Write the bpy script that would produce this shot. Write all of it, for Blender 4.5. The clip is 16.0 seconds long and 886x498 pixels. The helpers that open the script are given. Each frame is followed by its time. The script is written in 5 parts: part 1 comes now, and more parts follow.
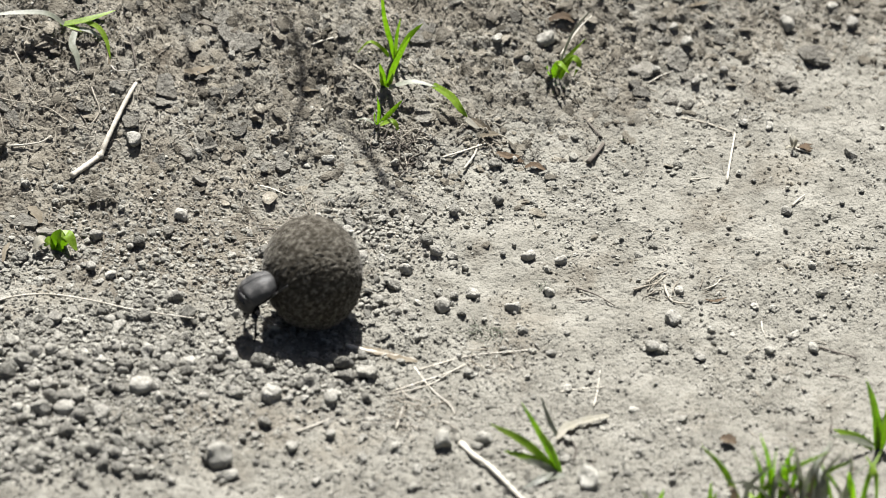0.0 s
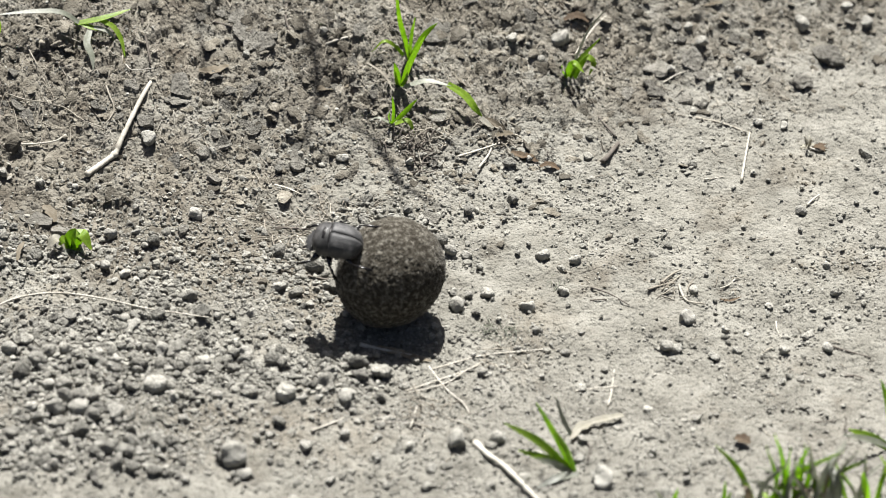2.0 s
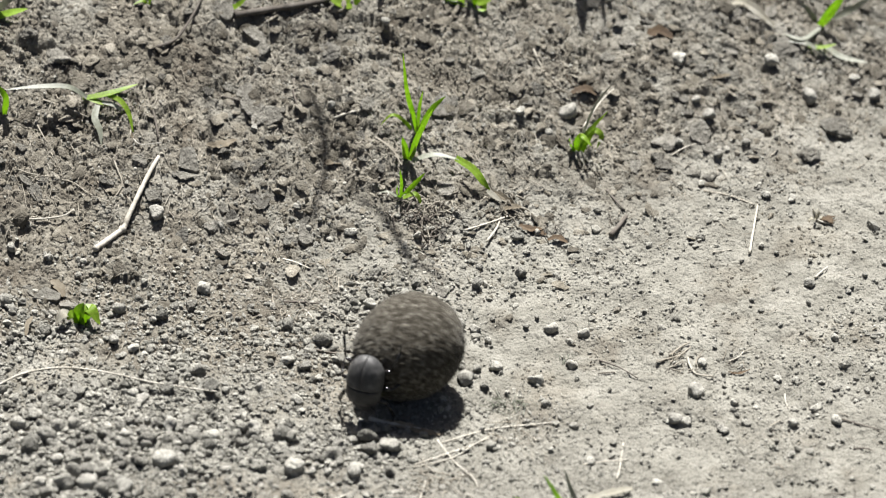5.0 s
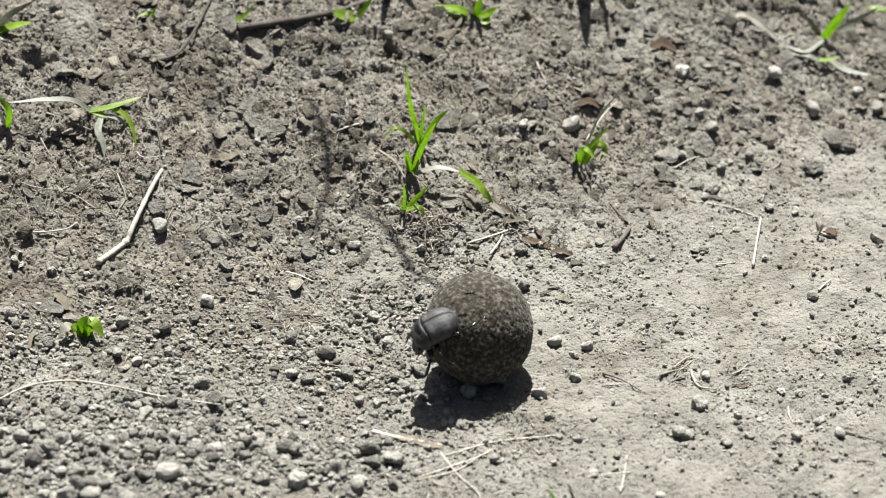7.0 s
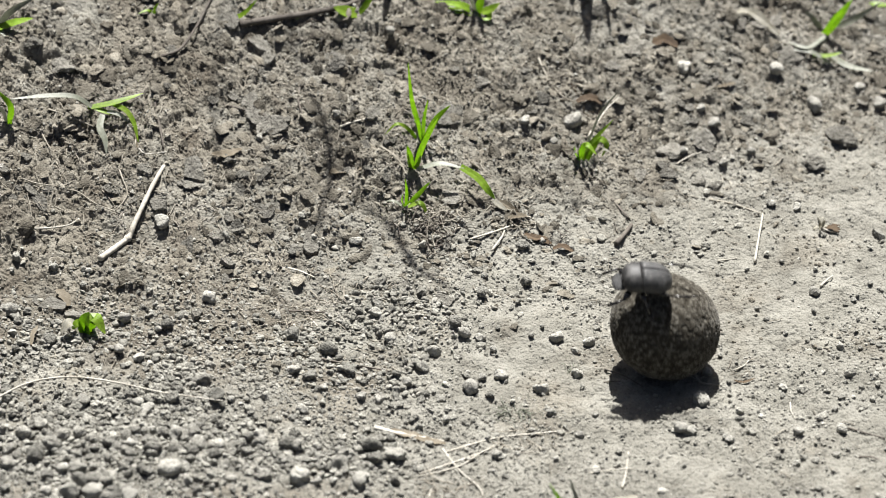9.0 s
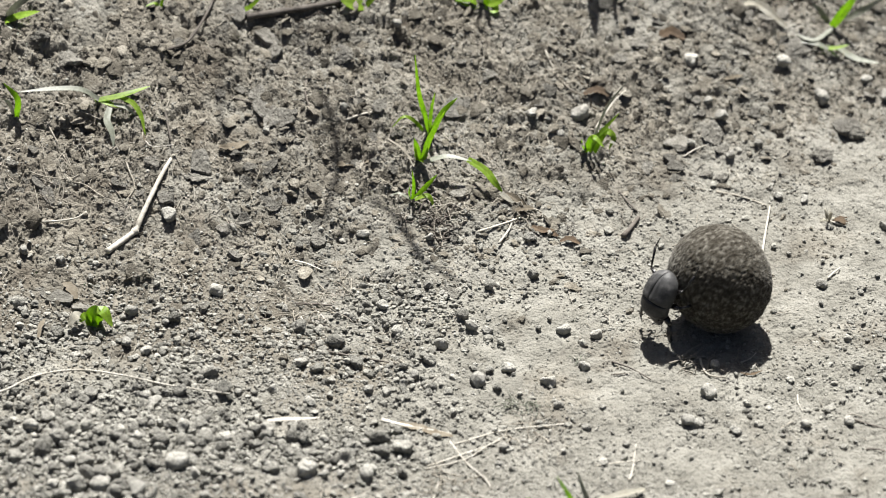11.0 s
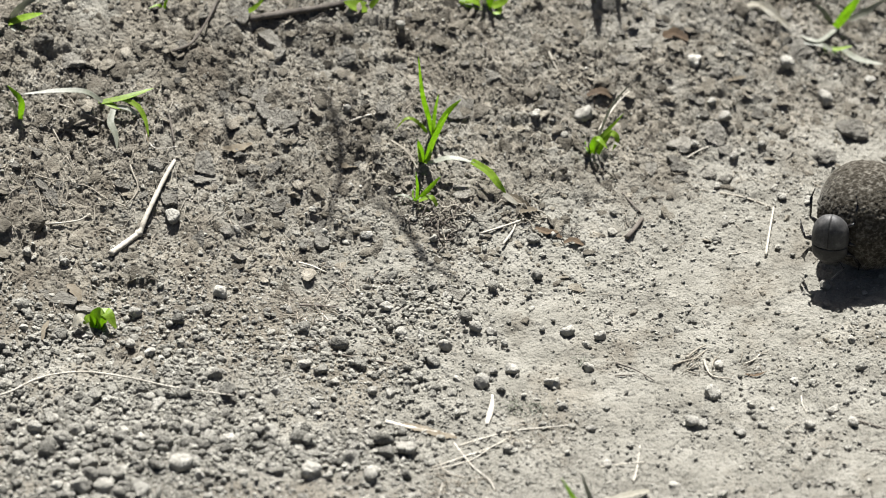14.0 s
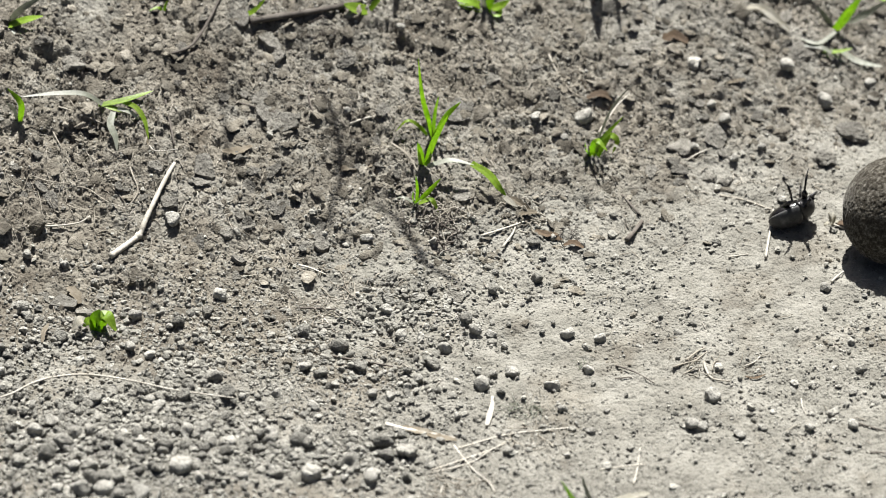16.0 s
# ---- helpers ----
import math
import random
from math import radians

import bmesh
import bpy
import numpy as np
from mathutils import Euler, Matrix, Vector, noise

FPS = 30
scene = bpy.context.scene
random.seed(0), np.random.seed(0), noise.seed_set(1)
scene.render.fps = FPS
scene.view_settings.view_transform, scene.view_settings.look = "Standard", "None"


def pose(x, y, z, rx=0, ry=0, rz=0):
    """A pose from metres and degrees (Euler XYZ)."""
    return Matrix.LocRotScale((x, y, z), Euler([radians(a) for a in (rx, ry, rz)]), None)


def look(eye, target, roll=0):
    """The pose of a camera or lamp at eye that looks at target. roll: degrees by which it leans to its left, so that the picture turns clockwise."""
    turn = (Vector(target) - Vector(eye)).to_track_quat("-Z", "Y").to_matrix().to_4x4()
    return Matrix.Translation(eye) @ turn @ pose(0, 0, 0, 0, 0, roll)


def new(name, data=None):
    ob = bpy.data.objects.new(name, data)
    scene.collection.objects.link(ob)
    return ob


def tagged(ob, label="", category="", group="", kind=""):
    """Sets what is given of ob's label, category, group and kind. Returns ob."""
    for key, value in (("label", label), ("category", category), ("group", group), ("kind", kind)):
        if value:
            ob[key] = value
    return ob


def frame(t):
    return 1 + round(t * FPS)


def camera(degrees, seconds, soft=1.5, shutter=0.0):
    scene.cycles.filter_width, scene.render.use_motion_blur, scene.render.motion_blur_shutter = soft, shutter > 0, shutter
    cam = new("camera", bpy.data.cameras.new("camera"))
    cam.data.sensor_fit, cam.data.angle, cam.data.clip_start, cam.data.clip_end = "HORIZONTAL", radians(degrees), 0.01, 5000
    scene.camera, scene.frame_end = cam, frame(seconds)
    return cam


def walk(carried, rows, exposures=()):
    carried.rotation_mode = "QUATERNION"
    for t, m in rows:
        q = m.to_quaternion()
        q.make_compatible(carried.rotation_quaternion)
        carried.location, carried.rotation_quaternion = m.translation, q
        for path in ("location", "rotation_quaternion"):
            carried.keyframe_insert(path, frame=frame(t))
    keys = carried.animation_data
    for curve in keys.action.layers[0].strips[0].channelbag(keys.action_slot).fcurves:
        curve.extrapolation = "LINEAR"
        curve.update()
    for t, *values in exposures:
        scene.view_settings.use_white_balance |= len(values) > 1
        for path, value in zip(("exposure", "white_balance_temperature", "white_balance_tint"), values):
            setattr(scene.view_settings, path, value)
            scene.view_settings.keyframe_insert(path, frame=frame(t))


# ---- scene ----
from mathutils import Quaternion

# The camera: a long lens, held by hand two metres off, that only turns.
cam = camera(9.5, 16.0, soft=0.85, shutter=0.6)
EYE = (0.0, -1.6961, 1.0598)
VIEW = [
    (0.0, -0.3595, -32.8779, 0.3609),
    (0.5, -0.3111, -32.8768, 0.3885),
    (1.0, -0.2353, -32.9368, 0.4132),
    (1.5, -0.1686, -32.9267, 0.3655),
    (2.0, -0.1746, -32.8864, 0.3279),
    (2.5, -0.1913, -32.8593, 0.3280),
    (3.0, -0.1901, -32.7362, 0.2703),
    (3.5, -0.1520, -32.5851, 0.2409),
    (4.0, -0.1228, -32.4903, 0.2257),
    (4.5, -0.0717, -32.3575, 0.1076),
    (5.0, -0.0659, -32.0960, 0.0931),
    (5.2, -0.0570, -32.0310, 0.0850),
    (7.3, -0.0220, -31.9580, 0.0350),
    (7.5, -0.0198, -31.9627, 0.0307),
    (8.0, -0.0082, -31.9807, 0.0088),
    (8.5, -0.0018, -31.9903, 0.0081),
    (9.0, 0.0000, -32.0000, 0.0000),
    (9.5, 0.0087, -32.0090, 0.0080),
    (9.7, 0.0105, -32.0160, 0.0050),
    (11.8, 0.1350, -32.0980, -0.1650),
    (12.0, 0.1380, -32.0944, -0.1742),
    (12.5, 0.1383, -32.0907, -0.1981),
    (13.0, 0.1376, -32.0808, -0.1987),
    (13.5, 0.1367, -32.0634, -0.2039),
    (14.0, 0.1382, -32.0625, -0.1990),
    (14.5, 0.1386, -32.0613, -0.1916),
    (15.0, 0.1392, -32.0538, -0.1985),
    (15.5, 0.1366, -32.0446, -0.1988),
    (16.0, 0.1369, -32.0356, -0.2065),
]
walk(cam, [(t, pose(*EYE, 90 + pitch, 0, yaw) @ pose(0, 0, 0, 0, 0, roll)) for t, yaw, pitch, roll in VIEW])
cam.data.dof.use_dof = True
cam.data.dof.focus_distance = 1.957
cam.data.dof.aperture_fstop = 11.5

# ---- light: a high clear sun from behind the bank, and the sky ----
SUN_UP, SUN_TURN = 65.0, 1.0
world = bpy.data.worlds.new("sky")
scene.world = world
world.use_nodes = True
wn = world.node_tree.nodes
sky = wn.new("ShaderNodeTexSky")
sky.sky_type, sky.sun_disc = "NISHITA", False
sky.air_density, sky.dust_density, sky.ozone_density = 0.8, 4.0, 0.6
sky.sun_elevation, sky.sun_rotation = radians(SUN_UP), radians(SUN_TURN)
world.node_tree.links.new(sky.outputs[0], wn["Background"].inputs[0])
wn["Background"].inputs[1].default_value = 0.024
sun = new("sun", bpy.data.lights.new("sun", "SUN"))
sun.data.energy, sun.data.angle, sun.data.color = 5.0, radians(0.6), (1.0, 0.984, 0.955)
sun.matrix_world = look((0, 0, 0), (-math.sin(radians(SUN_TURN)) * math.cos(radians(SUN_UP)), -math.cos(radians(SUN_TURN)) * math.cos(radians(SUN_UP)), -math.sin(radians(SUN_UP))))
scene.view_settings.exposure = 1.7


# ---- materials ----
def material(name, colours, scale, rough=0.9, bump=0.0, bump_scale=None, detail=6.0, fine=None, metal=0.0, spec=0.3, per="", clump=0.0, stretch=(1, 1, 1), sheen_through=0.0, grain=(), second=None, spread_=(0.78, 1.2)):
    """Colours run over a noise at two scales; per: 'object' or 'island' varies the brightness from piece to piece."""
    m = bpy.data.materials.new(name)
    m.use_nodes = True
    n, l = m.node_tree.nodes, m.node_tree.links
    bsdf = n["Principled BSDF"]
    bsdf.inputs["Roughness"].default_value = rough
    bsdf.inputs["Metallic"].default_value = metal
    bsdf.inputs["Specular IOR Level"].default_value = spec
    co = n.new("ShaderNodeTexCoord")
    mp = n.new("ShaderNodeMapping")
    mp.inputs["Scale"].default_value = stretch
    l.new(co.outputs["Object"], mp.inputs["Vector"])
    a = n.new("ShaderNodeTexNoise")
    a.inputs["Scale"].default_value, a.inputs["Detail"].default_value, a.inputs["Roughness"].default_value = scale, detail, 0.65
    l.new(mp.outputs[0], a.inputs["Vector"])
    ramp = n.new("ShaderNodeValToRGB")
    els = ramp.color_ramp.elements
    while len(els) < len(colours):
        els.new(0.5)
    for i, c in enumerate(colours):
        els[i].position = 0.3 + 0.4 * i / max(1, len(colours) - 1)
        els[i].color = (*c, 1)
    l.new(a.outputs["Fac"], ramp.inputs["Fac"])
    out = ramp.outputs["Color"]
    b = n.new("ShaderNodeTexNoise")
    b.inputs["Scale"].default_value, b.inputs["Detail"].default_value = fine or scale * 9, 3.0
    l.new(mp.outputs[0], b.inputs["Vector"])
    mix = n.new("ShaderNodeMix")
    mix.data_type, mix.blend_type = "RGBA", "OVERLAY"
    mix.inputs[0].default_value = 0.35
    l.new(out, mix.inputs[6]), l.new(b.outputs["Fac"], mix.inputs[7])
    out = mix.outputs[2]
    if second:
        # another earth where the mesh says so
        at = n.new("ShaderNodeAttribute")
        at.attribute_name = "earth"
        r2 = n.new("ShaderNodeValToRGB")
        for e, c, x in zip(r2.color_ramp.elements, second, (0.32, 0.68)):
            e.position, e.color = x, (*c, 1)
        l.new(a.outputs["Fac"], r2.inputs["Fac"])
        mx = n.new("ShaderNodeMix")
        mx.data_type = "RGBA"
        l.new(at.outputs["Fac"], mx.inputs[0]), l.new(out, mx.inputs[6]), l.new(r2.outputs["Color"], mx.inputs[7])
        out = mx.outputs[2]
    if per:
        src = n.new("ShaderNodeObjectInfo" if per == "object" else "ShaderNodeNewGeometry")
        rng = n.new("ShaderNodeMapRange")
        rng.inputs["To Min"].default_value, rng.inputs["To Max"].default_value = spread_
        l.new(src.outputs["Random" if per == "object" else "Random Per Island"], rng.inputs["Value"])
        hsv = n.new("ShaderNodeHueSaturation")
        l.new(rng.outputs[0], hsv.inputs["Value"]), l.new(out, hsv.inputs["Color"])
        out = hsv.outputs[0]
    l.new(out, bsdf.inputs["Base Color"])
    if bump:
        c = n.new("ShaderNodeTexNoise")
        c.inputs["Scale"].default_value, c.inputs["Detail"].default_value, c.inputs["Roughness"].default_value = bump_scale or scale * 4, 8.0, 0.7
        l.new(mp.outputs[0], c.inputs["Vector"])
        bp = n.new("ShaderNodeBump")
        bp.inputs["Strength"].default_value, bp.inputs["Distance"].default_value = 1.0, bump
        l.new(c.outputs["Fac"], bp.inputs["Height"]), l.new(bp.outputs[0], bsdf.inputs["Normal"])
        if grain:
            v = n.new("ShaderNodeTexVoronoi")
            v.inputs["Scale"].default_value = grain[0]
            l.new(mp.outputs[0], v.inputs["Vector"])
            inv = n.new("ShaderNodeMath")
            inv.operation = "MULTIPLY_ADD"
            inv.inputs[1].default_value, inv.inputs[2].default_value = -1.0, 1.0
            l.new(v.outputs["Distance"], inv.inputs[0])
            b2 = n.new("ShaderNodeBump")
            b2.inputs["Distance"].default_value = grain[1]
            l.new(inv.outputs[0], b2.inputs["Height"]), l.new(b2.outputs[0], bp.inputs["Normal"])
    if sheen_through:
        tr = n.new("ShaderNodeBsdfTranslucent")
        l.new(out, tr.inputs["Color"])
        ms = n.new("ShaderNodeMixShader")
        ms.inputs[0].default_value = sheen_through
        l.new(bsdf.outputs[0], ms.inputs[1]), l.new(tr.outputs[0], ms.inputs[2])
        l.new(ms.outputs[0], n["Material Output"].inputs["Surface"])
    return m


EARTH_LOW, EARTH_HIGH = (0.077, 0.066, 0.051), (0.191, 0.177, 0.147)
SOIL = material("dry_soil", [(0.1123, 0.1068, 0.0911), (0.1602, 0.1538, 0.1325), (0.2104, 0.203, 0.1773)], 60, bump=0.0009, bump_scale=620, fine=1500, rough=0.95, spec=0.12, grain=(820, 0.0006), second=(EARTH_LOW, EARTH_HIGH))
CLOD = material("dry_clod", [(0.1337, 0.1289, 0.1113), (0.2026, 0.196, 0.1713), (0.2673, 0.26, 0.2311)], 160, bump=0.0008, bump_scale=900, fine=1800, rough=0.95, spec=0.12, per="island", grain=(1500, 0.0003), spread_=(0.65, 1.3))
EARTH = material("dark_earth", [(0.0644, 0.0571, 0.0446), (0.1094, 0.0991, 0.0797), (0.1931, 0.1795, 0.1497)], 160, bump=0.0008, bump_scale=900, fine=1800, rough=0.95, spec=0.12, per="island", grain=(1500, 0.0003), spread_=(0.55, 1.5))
STONE = material("pebble_stone", [(0.1615, 0.1551, 0.1346), (0.2583, 0.2499, 0.2211), (0.3616, 0.3526, 0.3177)], 2.2, bump=0.0011, bump_scale=4, fine=11, rough=0.92, spec=0.15, per="object", grain=(7, 0.0003))
CLODBIT = material("lone_clod", [(0.0765, 0.0718, 0.0612), (0.1224, 0.1159, 0.1002), (0.1759, 0.1675, 0.1472)], 2.5, bump=0.0012, bump_scale=5, fine=13, rough=0.95, spec=0.12, per="object", grain=(9, 0.0005))
PELLET = material("soil_pellet", [(0.128, 0.1234, 0.1069), (0.194, 0.1876, 0.1645), (0.256, 0.2489, 0.2218)], 2.4, bump=0.0012, bump_scale=5, fine=12, rough=0.95, spec=0.12, per="object", grain=(9, 0.0005), spread_=(0.65, 1.3))
DUNG = material("dung", [(0.011, 0.009, 0.0066), (0.039, 0.035, 0.0278), (0.14, 0.131, 0.112)], 620, bump=0.0002, bump_scale=1500, fine=2100, rough=1.0, spec=0.02)
# fine dust and fibres catch the light that grazes the ball
_skin = DUNG.node_tree.nodes["Principled BSDF"].inputs
_skin["Sheen Weight"].default_value, _skin["Sheen Roughness"].default_value, _skin["Sheen Tint"].default_value = 0.16, 0.35, (0.9, 0.87, 0.8, 1)
SHELL = material("beetle_shell", [(0.0146, 0.0146, 0.0151), (0.0336, 0.0331, 0.0326), (0.0947, 0.0915, 0.0883)], 230, bump=0.00016, bump_scale=1300, fine=2600, rough=0.54, spec=0.32)
DUSTED = material("dusted_shield", [(0.0118, 0.0112, 0.0111), (0.0235, 0.0227, 0.0218), (0.0605, 0.058, 0.0554)], 260, bump=0.00014, bump_scale=1300, fine=2600, rough=0.5, spec=0.28)
CHITIN = material("leg_chitin", [(0.0034, 0.0028, 0.0028), (0.0078, 0.0067, 0.0062)], 400, bump=0.00004, bump_scale=2000, rough=0.24, spec=0.4)
STRAW = material("dry_straw", [(0.2111, 0.1919, 0.1535), (0.3071, 0.2879, 0.2446), (0.3838, 0.367, 0.3262)], 150, bump=0.00015, bump_scale=1600, rough=0.65, spec=0.3, per="object")
TWIG = material("grey_twig", [(0.0404, 0.0338, 0.0275), (0.0771, 0.0661, 0.0551), (0.1249, 0.112, 0.0955)], 150, bump=0.0002, bump_scale=1500, rough=0.85, per="object")
DEADLEAF = material("dead_leaf", [(0.1377, 0.1102, 0.0734), (0.2203, 0.1882, 0.1377), (0.2846, 0.2525, 0.1974)], 150, bump=0.0002, bump_scale=1100, rough=0.8, per="object", sheen_through=0.5)
RUSTLEAF = material("rust_leaf", [(0.0404, 0.0253, 0.0135), (0.0707, 0.0472, 0.027), (0.1112, 0.0842, 0.0556)], 160, bump=0.0002, bump_scale=1100, rough=0.8, per="object", sheen_through=0.3)
LITTER = material("litter_fibre", [(0.125, 0.109, 0.085), (0.2, 0.182, 0.148), (0.29, 0.27, 0.228)], 60, rough=0.8, per="island")
GRASS = material("grass_green", [(0.2057, 0.3358, 0.0291), (0.3154, 0.4702, 0.051), (0.4113, 0.5542, 0.0948)], 110, bump=0.00006, bump_scale=1500, rough=0.4, spec=0.45, per="object", sheen_through=0.72)
PALEGRASS = material("grass_faded", [(0.1995, 0.2163, 0.1552), (0.3104, 0.3215, 0.2606), (0.4103, 0.4158, 0.3659)], 110, bump=0.00006, bump_scale=1500, rough=0.45, spec=0.45, per="object", sheen_through=0.6)
PETAL = material("white_petal", [(0.338, 0.3161, 0.2452), (0.436, 0.4197, 0.3652)], 200, bump=0.0001, bump_scale=1200, rough=0.7, sheen_through=0.55)


# ---- building helpers ----
def link_mesh(name, me, mat, parent=None, label=""):
    me.materials.append(mat)
    ob = new(name, me)
    ob.parent = parent
    return tagged(ob, label) if label else ob


def part(name, bm, mat, parent=None, label="", smooth=True):
    me = bpy.data.meshes.new(name)
    bm.normal_update()
    bm.to_mesh(me)
    bm.free()
    if smooth:
        me.polygons.foreach_set("use_smooth", [True] * len(me.polygons))
    return link_mesh(name, me, mat, parent, label)


def sheet_mesh(name, verts, faces, smooth=True):
    """A mesh from arrays of places and of corners (three or four to a face)."""
    me = bpy.data.meshes.new(name)
    k = faces.shape[1]
    me.vertices.add(len(verts)), me.loops.add(faces.size), me.polygons.add(len(faces))
    me.vertices.foreach_set("co", verts.astype(np.float32).ravel())
    me.loops.foreach_set("vertex_index", faces.astype(np.int32).ravel())
    me.polygons.foreach_set("loop_start", np.arange(0, faces.size, k, dtype=np.int32))
    me.polygons.foreach_set("use_smooth", np.full(len(faces), smooth))
    me.update(calc_edges=True)
    return me


def hash01(i, j, k, seed):
    h = (i * 374761393 + j * 668265263 + k * 2147483647 + seed * 974634777) & 0xFFFFFFFF
    h = ((h ^ (h >> 13)) * 1274126177) & 0xFFFFFFFF
    return ((h ^ (h >> 16)) & 0xFFFF) / 65535.0


def noise3(p, seed):
    """Smooth value noise, 0 to 1, at an array of places (n, 3)."""
    i = np.floor(p).astype(np.int64)
    f = p - i
    f = f * f * (3 - 2 * f)
    out = 0.0
    for dx in (0, 1):
        for dy in (0, 1):
            for dz in (0, 1):
                w = (f[:, 0] if dx else 1 - f[:, 0]) * (f[:, 1] if dy else 1 - f[:, 1]) * (f[:, 2] if dz else 1 - f[:, 2])
                out = out + w * hash01(i[:, 0] + dx, i[:, 1] + dy, i[:, 2] + dz, seed)
    return out


def noise2(x, y, cell, seed):
    x, y = x / cell, y / cell
    i, j = np.floor(x).astype(np.int64), np.floor(y).astype(np.int64)
    fx, fy = x - i, y - j
    fx, fy = fx * fx * (3 - 2 * fx), fy * fy * (3 - 2 * fy)
    a, b = hash01(i, j, 7, seed), hash01(i + 1, j, 7, seed)
    c, d = hash01(i, j + 1, 7, seed), hash01(i + 1, j + 1, 7, seed)
    return (a * (1 - fx) + b * fx) * (1 - fy) + (c * (1 - fx) + d * fx) * fy


# ---- the ground: a trodden track at the foot of a low crumbling bank ----
def smax(a, k):
    return 0.5 * (a + np.sqrt(a * a + k * k))


def toe(x):
    return -0.016 + 0.62 * smax(x - 0.005, 0.04) - 0.34 * smax(-x - 0.03, 0.02)


def lie(x, y):
    b = 0.54 * smax(y - toe(x), 0.036)
    return 0.15 * np.tanh(b / 0.15) + 0.004 * np.exp(-((x + 0.12) / 0.08) ** 2 - ((y + 0.12) / 0.07) ** 2)


def bankness(x, y):
    return 0.5 + 0.5 * np.tanh((y - toe(x) + 0.002) / 0.024)


def rubble(x, y):
    """How thickly loose crumbs lie: on the bank's foot and in the heap of gravel."""
    a = 0.5 - 0.5 * np.tanh((x + 0.03 - 0.25 * (y + 0.1) + 0.05 * (noise2(x, y, 0.02, 53) - 0.5)) / 0.03)
    return np.clip(a * (1 - bankness(x, y)) * np.clip((y + 0.215) / 0.03, 0.0, 1) * (1 - 0.3 * np.clip((y + 0.10) / 0.03, 0, 1)), 0, 1)


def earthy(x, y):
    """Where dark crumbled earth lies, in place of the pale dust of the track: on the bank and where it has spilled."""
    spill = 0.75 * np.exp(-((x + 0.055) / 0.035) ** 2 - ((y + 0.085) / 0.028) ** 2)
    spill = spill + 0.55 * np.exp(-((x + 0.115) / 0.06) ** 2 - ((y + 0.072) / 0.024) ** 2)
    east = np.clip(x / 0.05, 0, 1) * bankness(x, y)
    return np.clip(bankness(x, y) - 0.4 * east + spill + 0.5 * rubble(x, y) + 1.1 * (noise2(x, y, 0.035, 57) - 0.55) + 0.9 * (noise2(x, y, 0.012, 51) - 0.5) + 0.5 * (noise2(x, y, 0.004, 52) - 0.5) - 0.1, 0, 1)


def plates(x, y, cell, seed, step, tilt, crack):
    """Broken crust: tilted angular pieces at uneven levels, with gaps between them."""
    u = (x + 0.35 * y) / cell + 0.7 * (noise2(x, y, cell * 0.6, seed + 40) - 0.5)
    v = (1.35 * y - 0.25 * x) / cell + 0.7 * (noise2(x, y, cell * 0.6, seed + 41) - 0.5)
    i, j = np.floor(u).astype(np.int64), np.floor(v).astype(np.int64)
    d1, d2, h = np.full(u.shape, 9.0), np.full(u.shape, 9.0), np.zeros(u.shape)
    for a in (-1, 0, 1):
        for b in (-1, 0, 1):
            p, q = i + a, j + b
            du, dv = u - p - hash01(p, q, 1, seed), v - q - hash01(p, q, 2, seed)
            d = np.hypot(du, dv)
            own = (hash01(p, q, 3, seed) - 0.5) * step + cell * tilt * ((hash01(p, q, 4, seed) - 0.5) * du + (hash01(p, q, 5, seed) - 0.6) * dv)
            near = d < d1
            d2 = np.where(near, d1, np.minimum(d2, d))
            h, d1 = np.where(near, own, h), np.where(near, d, d1)
    return h - crack * np.clip(1 - (d2 - d1) / 0.16, 0, 1)


def relief(x, y):
    w = bankness(x, y)
    r = rubble(x, y)
    broad = (noise2(x, y, 0.045, 1) - 0.5) * 0.006 + (noise2(x, y, 0.02, 2) - 0.5) * 0.004
    lump = (noise2(x + 0.3 * y, y, 0.011, 3) - 0.5) * 0.004 + (noise2(x, y, 0.0052, 4) - 0.5) * 0.0014 + (noise2(x, y, 0.0024, 5) - 0.5) * 0.0007
    loose = np.clip(2.2 * (noise2(x, y, 0.026, 15) - 0.28), 0.12, 1)
    slabs = w * loose * (1 - 0.4 * np.clip(x / 0.05, 0, 1)) * (plates(x, y, 0.0125, 16, 0.0020, 0.34, 0.0011) + plates(x, y, 0.0056, 17, 0.0014, 0.5, 0.0010)) + w * plates(x, y, 0.0027, 18, 0.0009, 0.45, 0.0005)
    steps = 0.4 * np.round(noise2(x * 0.8 + 0.25 * y, y * 1.3, 0.012, 11) * 6) / 6 * 0.0018 + np.round(noise2(x - 0.3 * y, y, 0.0065, 12) * 4) / 4 * 0.0008
    flat = (noise2(x, y, 0.014, 10) - 0.5) * 0.0018 + (noise2(x, y, 0.006, 6) - 0.5) * 0.0009 + (noise2(x, y, 0.0028, 7) - 0.5) * 0.0011 - np.abs(noise2(x, y, 0.0016, 8) - 0.5) * 0.0016
    level = (lie(x, y) + 0.010 * (noise2(x, y, 0.03, 13) - 0.5) + 0.005 * (noise2(x, y, 0.009, 14) - 0.5)) / 0.0075
    part_ = level - np.floor(level)
    ledge = (part_ ** 3 * (part_ * (6 * part_ - 15) + 10) - part_) * 0.0075
    pit = np.maximum(0, noise2(x, y, 0.0042, 9) - 0.74) * 0.006
    return slabs + 0.3 * w * ledge + broad * (0.25 + 0.75 * w) + (0.6 * lump + 0.5 * steps) * (w + 0.65 * r * (1 - w)) + flat * (1 - 0.5 * w) - pit * (0.5 + 0.6 * w)


